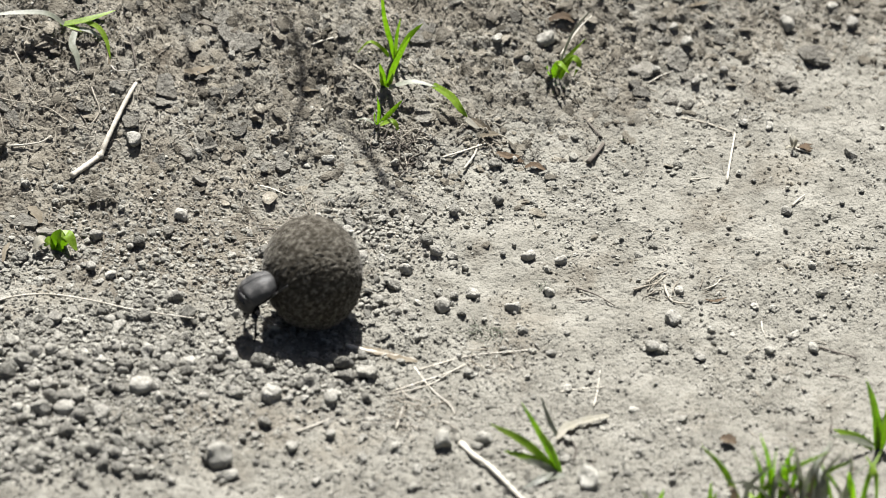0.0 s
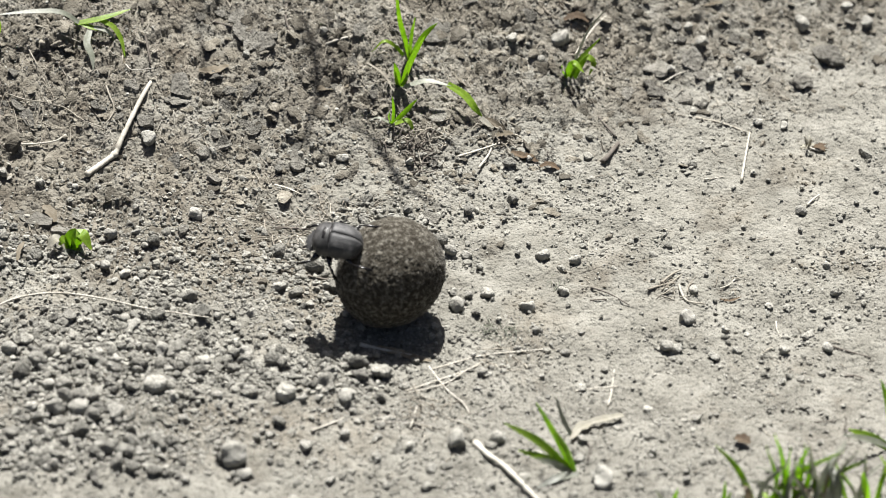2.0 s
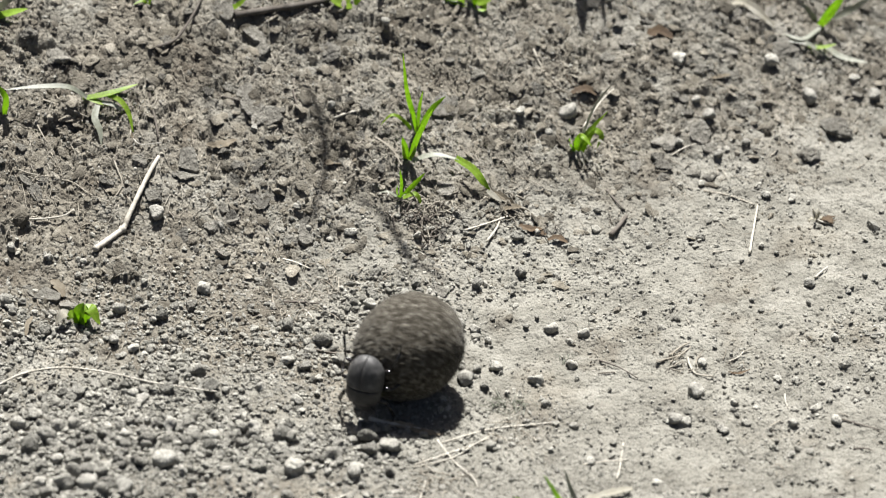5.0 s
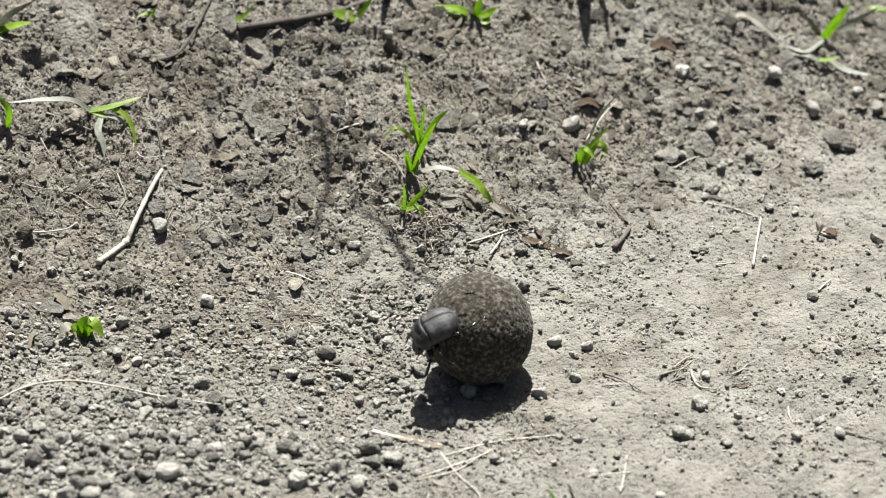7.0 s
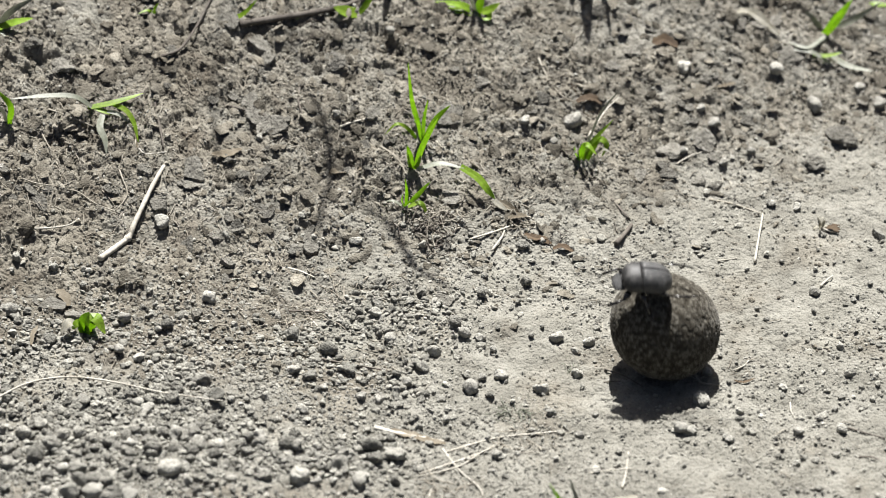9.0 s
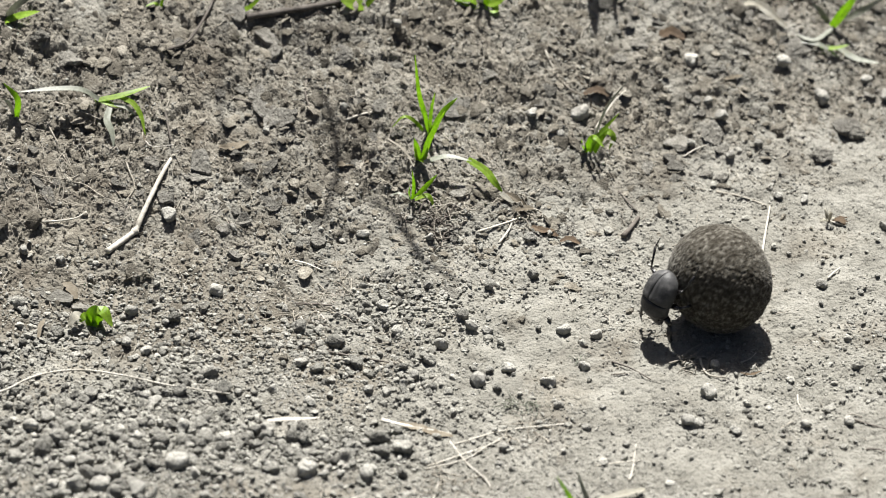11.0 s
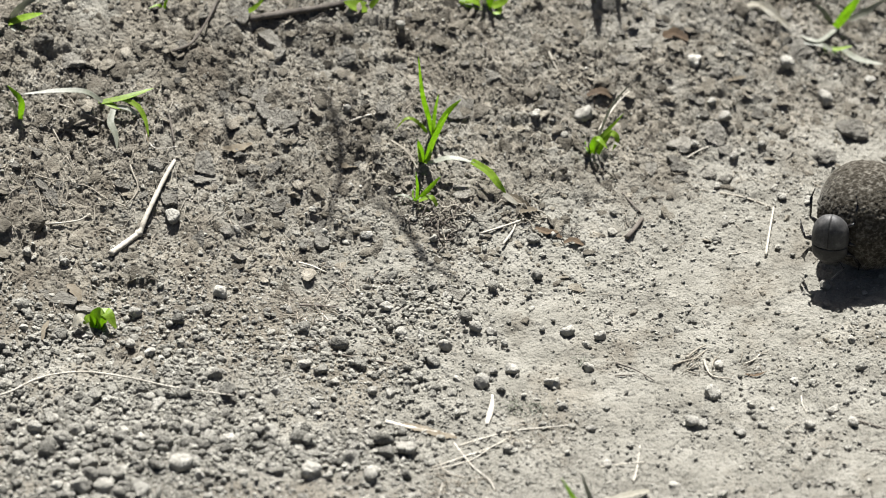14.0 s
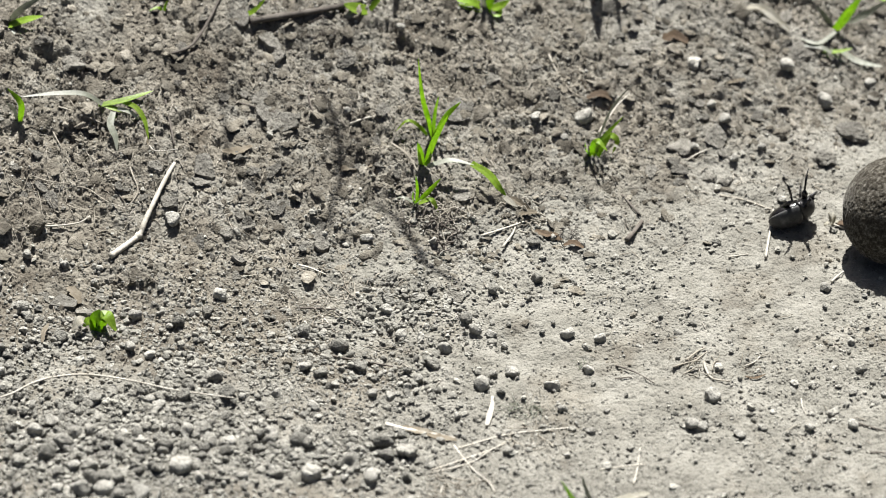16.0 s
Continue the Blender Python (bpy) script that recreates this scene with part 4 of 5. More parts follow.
p = plant("weed_seedling", "small weed with round green leaves", "weed", -36.5, 81.6)
blade(p, GRASS, 5.1, [(3.6, 2.6, -1.0), (-0.6, 0.0, 1.0), (-5.4, -0.4, 3.2)])
blade(p, GRASS, 2.5, [(4.5, 2.4, -0.9), (7.6, 2.4, 3.4), (10.2, 2.4, 7.6)])

p = plant("weed_seedling", "green stem bending over the bank's edge", "weed", -82.4, 76.8)
blade(p, GRASS, 1.9, [(0.0, 0.0, 0.0), (6.1, 0.0, 2.5), (11.6, -0.0, 8.9)])

p = plant("weed_seedling", "leafy green weed on top of the bank", "weed", 13.3, 93.4)
blade(p, GRASS, 3.2, [(0.0, -0.1, -0.4), (-5.4, -1.1, 0.6), (-13.1, -2.1, 3.2)])
blade(p, GRASS, 3.2, [(0.0, -0.1, -0.4), (1.1, -1.1, 4.4), (2.3, -2.1, 9.6)])
blade(p, GRASS, 3.2, [(1.1, -0.4, 0.2), (5.0, -1.4, 2.0), (8.4, -2.4, 5.1)])
blade(p, GRASS, 3.2, [(-1.1, 0.1, -0.1), (-6.5, -0.9, 3.5), (-16.3, -1.9, 5.6)])
blade(p, GRASS, 3.2, [(0.7, -0.5, -0.2), (3.7, -2.8, -0.9), (5.4, -2.5, 1.4)])
blade(p, PALEGRASS, 1.9, [(-1.1, -0.0, -0.5), (-9.8, -1.0, 2.1), (-15.0, -4.6, 1.6)])
blade(p, PALEGRASS, 1.9, [(-0.7, -0.1, -0.9), (-1.5, -1.1, 3.6), (-3.3, -2.1, 8.7)])

p = plant("weed_seedling", "tiny green sprout on the bank", "weed", -110.3, 75.0)
blade(p, GRASS, 1.3, [(-0.0, -0.1, -0.5), (-2.1, -0.1, 2.0), (-5.7, -2.0, 1.6)])
blade(p, GRASS, 1.3, [(-0.0, -0.1, -0.5), (0.7, -0.1, 3.0), (1.9, -0.1, 5.0)])

p = plant("seedling", "curled green seedling with a white bract on gravel", "seedling", -129.0, -68.6)
blade(p, GRASS, 5.1, [(-0.8, -0.7, -0.0), (-0.9, -2.7, 6.2), (1.0, -3.7, 11.2)])
blade(p, GRASS, 5.1, [(-0.2, -0.0, 0.0), (2.9, -3.0, 8.3), (6.6, -6.0, 3.4)])
blade(p, GRASS, 3.2, [(-1.6, -0.4, 0.3), (-3.4, -2.4, 5.5), (-5.3, -4.4, 4.3)])
blade(p, PETAL, 4.2, [(-2.9, 0.2, 0.4), (-6.2, -2.8, 6.2), (-9.7, -4.8, 3.1)])

p = plant("grass_tuft", "green grass tuft with a faded blade on the track", "grass", 49.6, -197.1)
blade(p, GRASS, 3.0, [(-0.6, 0.5, 0.1), (-11.5, -2.5, 14.3), (-24.0, -5.5, 24.6)])
blade(p, GRASS, 2.3, [(0.0, 0.8, 0.4), (-5.2, 0.8, 13.2), (-13.2, 0.8, 29.1)])
blade(p, PALEGRASS, 1.9, [(0.8, 19.0, 0.5), (-2.9, 20.0, 8.1), (-5.9, 21.0, 17.6)])
blade(p, GRASS, 2.8, [(-0.6, -0.1, 0.0), (-8.6, -4.1, 8.3), (-19.3, -7.1, 14.4)])
blade(p, PALEGRASS, 3.2, [(2.3, -2.5, 0.8), (-4.6, -6.5, 2.7), (-12.5, -11.6, 1.5)])
blade(p, GRASS, 2.1, [(0.8, 0.3, 0.3), (-2.7, -1.7, 11.4), (-7.8, -2.7, 21.5)])
blade(p, PALEGRASS, 2.3, [(-0.6, -0.1, 0.0), (-6.6, -5.1, 7.3), (-13.5, -8.1, 11.8)])

p = plant("grass_tuft", "upright green grass shoot on the track", "grass", 159.7, -185.1)
blade(p, GRASS, 3.6, [(0.4, 0.1, -0.0), (-1.1, 0.1, 15.4), (-4.7, 0.1, 29.0)])
blade(p, GRASS, 3.4, [(-0.9, 1.5, -0.3), (-7.2, -1.5, 5.8), (-15.5, -4.5, 11.4)])
blade(p, PALEGRASS, 2.5, [(-0.2, 2.2, -0.3), (-8.4, -3.8, 6.7), (-17.4, -7.8, 11.4)])
blade(p, GRASS, 3.2, [(1.2, 0.0, -0.0), (2.7, 0.0, 8.3), (3.3, 0.0, 19.0)])
blade(p, GRASS, 2.1, [(0.4, 0.7, -0.0), (0.5, -1.3, 11.6), (-1.1, -2.3, 18.2)])

p = plant("grass_tuft", "dense green grass tuft at the track's edge", "grass", 128.5, -218.2)
blade(p, GRASS, 2.0, [(-9.3, -0.9, -0.2), (-10.7, 1.3, 12.8), (-15.4, -12.7, 34.7)])
blade(p, GRASS, 1.5, [(-7.2, 3.4, 0.4), (-7.8, 4.6, 14.9), (-12.3, -7.4, 36.1)])
blade(p, GRASS, 2.3, [(29.4, 5.2, 0.1), (28.3, 2.5, 12.4), (25.4, 10.4, 14.9)])
blade(p, PALEGRASS, 2.3, [(4.5, -1.4, 0.6), (2.1, -3.5, 16.8), (-0.9, -12.0, 35.1)])
blade(p, PALEGRASS, 1.0, [(-12.5, 5.5, 0.2), (-13.5, 4.4, 6.0), (-17.5, -2.1, 13.1)])
blade(p, PALEGRASS, 2.3, [(2.0, -1.3, 0.4), (5.8, -6.2, 19.6), (13.2, 0.4, 28.4)])
blade(p, GRASS, 1.1, [(-3.0, 0.6, -0.1), (-1.4, 3.1, 12.7), (-1.7, -6.5, 31.6)])
blade(p, GRASS, 2.1, [(-3.5, 1.4, -0.3), (-3.7, 4.3, 8.4), (-4.9, -8.4, 25.6)])
blade(p, GRASS, 1.4, [(3.5, 1.5, 0.9), (5.0, 2.3, 10.5), (6.6, -6.3, 24.4)])
blade(p, PALEGRASS, 1.0, [(2.0, -1.9, 0.6), (4.4, -3.2, 9.5), (7.1, -7.4, 18.0)])
blade(p, PALEGRASS, 1.8, [(-16.9, -2.6, -0.4), (-14.7, -4.1, 12.3), (-7.6, -13.6, 28.1)])
blade(p, PALEGRASS, 2.3, [(18.4, 3.9, -0.2), (19.8, 4.4, 11.2), (19.0, -3.7, 26.2)])
blade(p, PALEGRASS, 1.8, [(-7.0, 1.5, 0.1), (-5.6, -2.1, 12.6), (-4.3, -2.7, 20.7)])
blade(p, GRASS, 1.9, [(3.5, -0.6, 1.0), (2.5, -2.7, 13.5), (-0.0, -0.5, 20.6)])
blade(p, GRASS, 1.8, [(-6.8, 1.3, 0.1), (-6.6, 2.5, 12.8), (-6.5, -6.2, 29.9)])
blade(p, PALEGRASS, 1.4, [(-7.0, 3.0, 0.3), (-11.4, 4.7, 4.9), (-22.5, -4.0, 14.4)])
blade(p, PALEGRASS, 1.2, [(18.0, -2.2, -0.2), (15.0, -3.4, 11.3), (7.2, -2.4, 18.8)])
blade(p, DEADLEAF, 1.4, [(12.6, -0.9, -0.1), (4.8, -0.8, 6.5), (-12.2, -0.5, 10.5)])
blade(p, GRASS, 2.3, [(-17.8, 5.0, -0.1), (-23.2, 7.1, 11.1), (-32.3, -6.8, 31.2)])
blade(p, GRASS, 1.5, [(23.8, 2.1, -0.3), (25.0, -1.0, 10.2), (28.6, 6.1, 11.1)])
blade(p, DEADLEAF, 2.3, [(-19.2, 1.9, 0.3), (-20.0, -2.4, 8.4), (-21.4, -1.2, 10.3)])
blade(p, DEADLEAF, 1.5, [(-4.2, 0.8, -0.3), (-1.8, -3.0, 8.3), (5.0, -1.3, 10.6)])
blade(p, PALEGRASS, 1.5, [(5.4, -4.3, 0.6), (9.2, -4.4, 15.5), (16.0, -15.5, 35.7)])
blade(p, PALEGRASS, 1.6, [(8.4, -3.4, 0.4), (7.8, -5.3, 16.3), (5.1, 1.9, 23.2)])
blade(p, GRASS, 2.3, [(21.3, 0.7, -0.2), (20.0, -2.0, 10.4), (18.5, -3.7, 18.0)])
blade(p, GRASS, 2.1, [(-13.9, 0.1, -0.1), (-5.4, -0.5, 13.4), (11.3, -9.1, 30.1)])
blade(p, PALEGRASS, 1.8, [(2.0, 5.4, 0.6), (-4.2, 7.3, 6.8), (-16.7, 9.0, 10.8)])
blade(p, DEADLEAF, 1.8, [(20.8, 6.1, 0.3), (19.5, 3.9, 9.4), (21.3, 5.7, 13.3)])
blade(p, PALEGRASS, 1.0, [(17.1, 5.6, -0.2), (21.0, 6.1, 9.1), (29.1, 10.6, 13.2)])
blade(p, PALEGRASS, 2.2, [(9.3, -2.4, 0.0), (9.3, -6.9, 14.5), (8.9, 0.3, 18.4)])
blade(p, PALEGRASS, 1.9, [(11.6, 1.3, 0.6), (10.9, 0.6, 11.1), (6.5, -4.2, 22.1)])
blade(p, GRASS, 2.0, [(5.0, 4.9, 0.9), (9.5, 3.3, 11.0), (19.4, -7.8, 25.5)])
blade(p, GRASS, 1.9, [(-1.2, 1.3, 0.1), (0.7, 2.0, 11.1), (1.0, -3.9, 24.2)])
blade(p, GRASS, 1.0, [(-10.9, 4.8, -0.1), (-9.6, 5.8, 8.3), (-8.7, -3.6, 21.6)])
blade(p, PALEGRASS, 1.6, [(6.3, 4.4, 0.7), (2.9, 0.5, 12.7), (-5.9, -3.7, 22.5)])
blade(p, DEADLEAF, 1.3, [(5.8, -1.7, 0.9), (7.4, -0.1, 13.9), (11.8, -10.1, 32.7)])
blade(p, GRASS, 1.9, [(23.9, -1.0, -0.6), (25.2, -5.8, 16.9), (29.9, 2.2, 22.9)])
blade(p, DEADLEAF, 1.1, [(3.2, 0.4, 1.0), (-0.9, 1.2, 8.3), (-6.5, -12.5, 23.5)])
blade(p, GRASS, 2.1, [(-12.8, -3.4, -0.0), (-13.6, -5.4, 7.5), (-15.8, -0.7, 7.9)])
blade(p, PALEGRASS, 1.1, [(-6.6, -3.6, 0.3), (-8.5, -2.2, 6.6), (-13.7, -9.0, 16.3)])
blade(p, GRASS, 1.0, [(18.5, 0.9, 0.2), (13.4, -3.8, 14.3), (7.5, 4.7, 16.6)])
blade(p, PALEGRASS, 1.4, [(1.9, -2.1, 0.5), (-2.0, -5.9, 12.1), (-6.5, -12.9, 23.7)])
blade(p, GRASS, 2.0, [(-2.5, 2.4, 0.1), (-2.6, 4.5, 12.0), (-0.1, -4.8, 29.4)])
blade(p, GRASS, 1.6, [(14.2, 2.8, 0.4), (11.6, 3.1, 10.6), (8.9, -5.4, 24.7)])

p = plant("grass_tuft", "small green grass shoot at the track's edge", "grass", 100.5, -219.4)
blade(p, GRASS, 1.9, [(-0.0, -0.8, -0.6), (-0.0, -0.8, 5.3), (0.2, -0.8, 11.9)])
blade(p, GRASS, 1.7, [(-1.0, -1.0, -0.4), (1.2, -1.0, 3.1), (2.2, -1.0, 7.4)])

p = plant("grass_tuft", "small green grass shoot at the track's edge", "grass", 83.2, -218.3)
blade(p, GRASS, 1.9, [(-0.1, -2.8, 0.8), (0.3, -2.8, 5.6), (1.5, -2.8, 10.0)])
blade(p, PALEGRASS, 1.7, [(-1.1, -2.6, 0.7), (-3.1, -2.6, 4.2), (-6.1, -2.6, 9.4)])


# ---- tangles of dry fibre ----
fibre_clump("root_tangle", "pale dry roots and grass scraps under the tuft", "roots", -4.0, 1.6, 44, 13.0, LITTER, 3.0, 0.30)
fibre_clump("root_tangle", "dark dry roots hanging below the tuft", "roots", -4.6, -6.1, 34, 10.0, TWIG, 3.0, 0.30)
fibre_clump("grass_tangle", "dry grass scraps around a crumpled leaf", "dead grass", 28.4, 4.7, 26, 9.0, LITTER, 2.5, 0.32)
fibre_clump("grass_tangle", "dry brown grass scraps on the bank foot", "dead grass", 43.5, -4.4, 16, 5.0, TWIG, 1.2, 0.16)
fibre_clump("grass_tangle", "pale dry grass scraps among crumbs", "dead grass", -50.4, -57.2, 26, 11.0, LITTER, 1.6, 0.22)
fibre_clump("grass_tangle", "pale dry grass scraps among crumbs", "dead grass", -40.4, -38.1, 20, 11.0, LITTER, 1.5, 0.22)
fibre_clump("grass_tangle", "greenish dry grass scraps on the track", "dead grass", 24.4, -114.7, 34, 6.5, PALEGRASS, 1.2, 0.18)
fibre_clump("grass_tangle", "greenish dry grass scraps on the track", "dead grass", 45.2, -83.3, 12, 4.0, PALEGRASS, 0.9, 0.16)
fibre_clump("grass_tangle", "dry grass scraps on the track", "dead grass", 89.2, -84.6, 22, 7.0, LITTER, 1.0, 0.26)
fibre_clump("grass_tangle", "dry grass scraps on the track", "dead grass", 108.4, -88.5, 12, 5.0, LITTER, 0.8, 0.16)
fibre_clump("grass_tangle", "dry grass scraps near the gravel", "dead grass", -3.6, -165.8, 40, 12.0, LITTER, 1.2, 0.22)
fibre_clump("grass_tangle", "dry grass scraps near the gravel", "dead grass", 29.3, -132.1, 26, 11.0, LITTER, 0.8, 0.22)
fibre_clump("grass_tangle", "fine dry stems on the bank", "dead grass", -139.5, -2.2, 14, 14.0, LITTER, 1.0, 0.14)
fibre_clump("grass_tangle", "fine dry stems on the bank", "dead grass", -116.9, 7.5, 10, 12.0, LITTER, 1.0, 0.14)
fibre_clump("grass_tangle", "fine dry stems on the bank", "dead grass", 55.4, 64.8, 14, 8.0, RUSTLEAF, 1.0, 0.18)
fibre_clump("grass_tangle", "fine dry stems on the bank", "dead grass", -139.5, 47.1, 14, 7.0, TWIG, 2.0, 0.20)
fibre_clump("grass_tangle", "fine dry stems on the bank", "dead grass", -52.7, 74.6, 10, 8.0, TWIG, 1.5, 0.20)
fibre_clump("grass_tangle", "dry grass scraps on the bank", "dead grass", 108.1, 80.9, 14, 8.0, LITTER, 1.0, 0.22)
fibre_clump("grass_tangle", "dry grass scraps at the bank foot", "dead grass", 69.2, 6.8, 10, 6.0, LITTER, 1.0, 0.18)

p = plant("weed", "tall weed stem standing on top of the bank", "weed", 56.7, 122.4)
blade(p, GRASS, 5.1, [(0.0, 0.0, 0.0), (-0.8, 1.0, 26.9), (0.0, 2.0, 60.7)])
blade(p, GRASS, 3.4, [(0.9, -0.3, 0.2), (5.8, 0.7, 22.1), (8.7, 1.7, 48.6)])
blade(p, GRASS, 4.7, [(-0.9, 0.3, -0.1), (-5.0, 1.3, 14.3), (-11.7, 2.3, 31.1)])

p = plant("weed", "tall weed stem standing on top of the bank", "weed", -20.5, 104.3)
blade(p, GRASS, 3.8, [(0.0, 0.0, 0.0), (-0.3, 1.0, 19.2), (-2.0, 2.0, 40.7)])
blade(p, GRASS, 3.4, [(2.2, 1.8, -1.0), (7.7, 2.8, 15.8), (12.0, 3.8, 27.6)])

p = plant("tall_grass", "tall grass with drooping heads on top of the bank", "grass", -60.0, 232.0)
for _r, _stem, _head in (
    (1.45, [(0, 0, 0), (-1, -4, 120), (2, -16, 216), (9, -37, 236)], [(9, -37, 236), (18, -56, 226), (20, -72, 218), (16, -95, 210)]),
    (1.4, [(8, -2, 0), (14, -10, 130), (24, -60, 214), (32, -81, 215)], [(32, -81, 215), (43, -92, 208), (53, -113, 204), (66, -126, 202)]),
    (1.0, [(-8, 0, 0), (-16, -8, 140), (-24, -30, 240), (-25, -47, 238)], [(-25, -47, 238), (-23, -62, 230), (-22, -76, 223)]),
):
    part("stem", loft(limb(spline(_stem, 18), [0.5] * 19, 6)), GRASS, p)
    part("seed_head", loft(limb(spline(_head, 18), [_r * (0.35 + 0.65 * math.sin(math.pi * (0.08 + 0.84 * i / 18))) for i in range(19)], 8, 0.7)), LITTER, p, "dry drooping seed head")

for _rows, _label, _group in (
    (TRACK_PEBBLES, "pale grey-beige pebble lying on the track", "pebbles on the track"),
    (TRACK_PEBBLES_more, "small pale pebble lying on the track", "pebbles on the track"),
    (BANK_STONES, "grey-beige stone lodged in the bank", "stones on the bank"),
    (GRAVEL_STONES, "rounded grey pebble among fine gravel", "pebbles in the gravel"),
    (GRAVEL_STONES_more, "rounded grey pebble among fine gravel", "pebbles in the gravel"),
    (NEAR_STONES, "rounded grey pebble at the gravel's edge", "pebbles near the grass"),
    (NEAR_STONES_more, "small rounded grey pebble near the grass", "pebbles near the grass"),
):
    for _x, _y, _w in _rows:
        pebble(_x, _y, _w, _label, _group)


for _x, _y, _w, _f in BANK_CLODS:
    clod(_x, _y, _w, _f)


def husk(x, y):
    """A pale dry flower head."""
    root = plant("flower_husk", "bleached dry flower husk lying on the track", "flower", x, y)
    for k in range(6):
        a = k * 1.05 + 0.3
        r = 3.2 + 1.5 * math.sin(k * 2.1)
        part("petal", strip([(0.4 * math.cos(a), 0.4 * math.sin(a), 1.0), (0.6 * r * math.cos(a), 0.6 * r * math.sin(a), 1.5 + 1.0 * (k % 3)), (r * math.cos(a), r * math.sin(a), 0.9 + 2.2 * (k % 3))], 1.6, lambda u: 0.3 + math.sin(math.pi * u) ** 0.7 * 0.7, 0.3, 0.15, a, 8, 0.3), PETAL, root)
    for k in range(4):
        a = -0.5 + 0.35 * k
        part("sepal", strip([(1.5, 0, 0.9), (4.0, 2.5 * math.sin(a), 1.6 - 0.2 * k), (6.5 + 0.8 * (k % 2), 5.0 * math.sin(a), 0.7)], 1.7, lambda u: 0.3 + math.sin(math.pi * u) * 0.7, 0.4, 0.15, a, 8, 0.35), RUSTLEAF, root, "brown withered sepal")
    part("stem", loft(limb([(0, 0, 1), (2.5, -1.5, 0.8), (5.5, -2.2, 0.5)], [0.5, 0.4, 0.3], 7)), STRAW, root)


husk(142.4, 11.0)

# a light straw that the wind moves; it lies along x
blown_straw = tagged(part("straw", strip([(-9, 0.4, 0), (-3, 0, 0.3), (4, -0.2, 0.2), (10, 0.3, 0)], 2.0, lambda u: 0.45 + 0.55 * math.sin(math.pi * min(1, 0.15 + u)), 0.35, 0.3, 0.2, 12, 0.06), STRAW), "light bleached straw blown over the track", "straw")



# ---- crumbs, gravel and litter too many to count ----
def scatter(name, label, category, mat, rng, shapes, xy, sizes, sink=0.2, flat=1.0, smooth=False):
    V, F, base = [], [], 0
    pick = rng.integers(0, len(shapes), len(xy))
    z = height(xy[:, 0], xy[:, 1])
    e = 0.004
    gx = np.arctan((lie(xy[:, 0] + e, xy[:, 1]) - lie(xy[:, 0] - e, xy[:, 1])) / (2 * e))
    gy = np.arctan((lie(xy[:, 0], xy[:, 1] + e) - lie(xy[:, 0], xy[:, 1] - e)) / (2 * e))
    for k, (p, f) in enumerate(shapes):
        idx = np.nonzero(pick == k)[0]
        m = len(idx)
        if not m:
            continue
        a = rng.uniform(0, math.tau, m)
        tx, ty = rng.normal(0, 0.3, m) + gy[idx], rng.normal(0, 0.3, m) - gx[idx]
        q = p[None] * sizes[idx, None, None] * np.stack([np.ones(m), rng.uniform(0.7, 1.1, m), flat * rng.uniform(0.7, 1.1, m)], 1)[:, None]
        x, y, zz = q[..., 0], q[..., 1], q[..., 2]
        x, y = x * np.cos(a)[:, None] - y * np.sin(a)[:, None], x * np.sin(a)[:, None] + y * np.cos(a)[:, None]
        y, zz = y * np.cos(tx)[:, None] - zz * np.sin(tx)[:, None], y * np.sin(tx)[:, None] + zz * np.cos(tx)[:, None]
        x, zz = x * np.cos(ty)[:, None] + zz * np.sin(ty)[:, None], -x * np.sin(ty)[:, None] + zz * np.cos(ty)[:, None]
        x, y, zz = x + xy[idx, 0, None], y + xy[idx, 1, None], zz + (z[idx] + sink * sizes[idx])[:, None]
        V.append(np.stack([x, y, zz], 2).reshape(-1, 3))
        F.append((f[None] + (base + np.arange(m) * len(p))[:, None, None]).reshape(-1, 3))
        base += m * len(p)
    ob = link_mesh(name, sheet_mesh(name, np.concatenate(V), np.concatenate(F), smooth), mat)
    return tagged(ob, label, category, kind="stuff")


def spread(rng, count, box, keep):
    """Places in a box of the plan, thinned by keep(x, y), 0 to 1."""
    out = []
    while sum(len(o) for o in out) < count:
        x, y = rng.uniform(box[0], box[1], count), rng.uniform(box[2], box[3], count)
        ok = rng.uniform(0, 1, count) < keep(x, y)
        out.append(np.stack([x, y], 1)[ok])
    return np.concatenate(out)[:count]


def patchy(x, y, cell, seed, low=0.35):
    return np.clip((noise2(x, y, cell, seed) - low) * 3.0, 0, 1)


PELLET_SHAPES = []
for _k in range(10):
    _p, _f = lump_shape(_rng, 3, 7, 0.5)
    PELLET_SHAPES.append(sheet_mesh("soil_pellet", _p, _f))
    PELLET_SHAPES[-1].materials.append(PELLET)
SLAB_SHAPES = []
for _k in range(12):
    _p, _f = lump_shape(_rng, 3, 12, 0.35)
    _p[:, 2] = np.clip(_p[:, 2], -0.09, 0.09 + 0.05 * _p[:, 0])
    SLAB_SHAPES.append(sheet_mesh("crust_flake", _p, _f, False))
    SLAB_SHAPES[-1].materials.append(CLODBIT)


def soil_pellet(xy, size):
    ob = new("soil_pellet", random.choice(PELLET_SHAPES))
    ob.scale = (size, size * random.uniform(0.8, 1.05), size * random.uniform(0.8, 1.1))
    ob.location = (xy[0], xy[1], ground_at(xy[0], xy[1]) + 0.28 * size)
    ob.rotation_euler = [random.uniform(-0.5, 0.5), random.uniform(-0.5, 0.5), random.uniform(0, math.tau)]
    tagged(ob, "rough grey soil pellet lying in the gravel", "pellet", "pellets in the gravel")


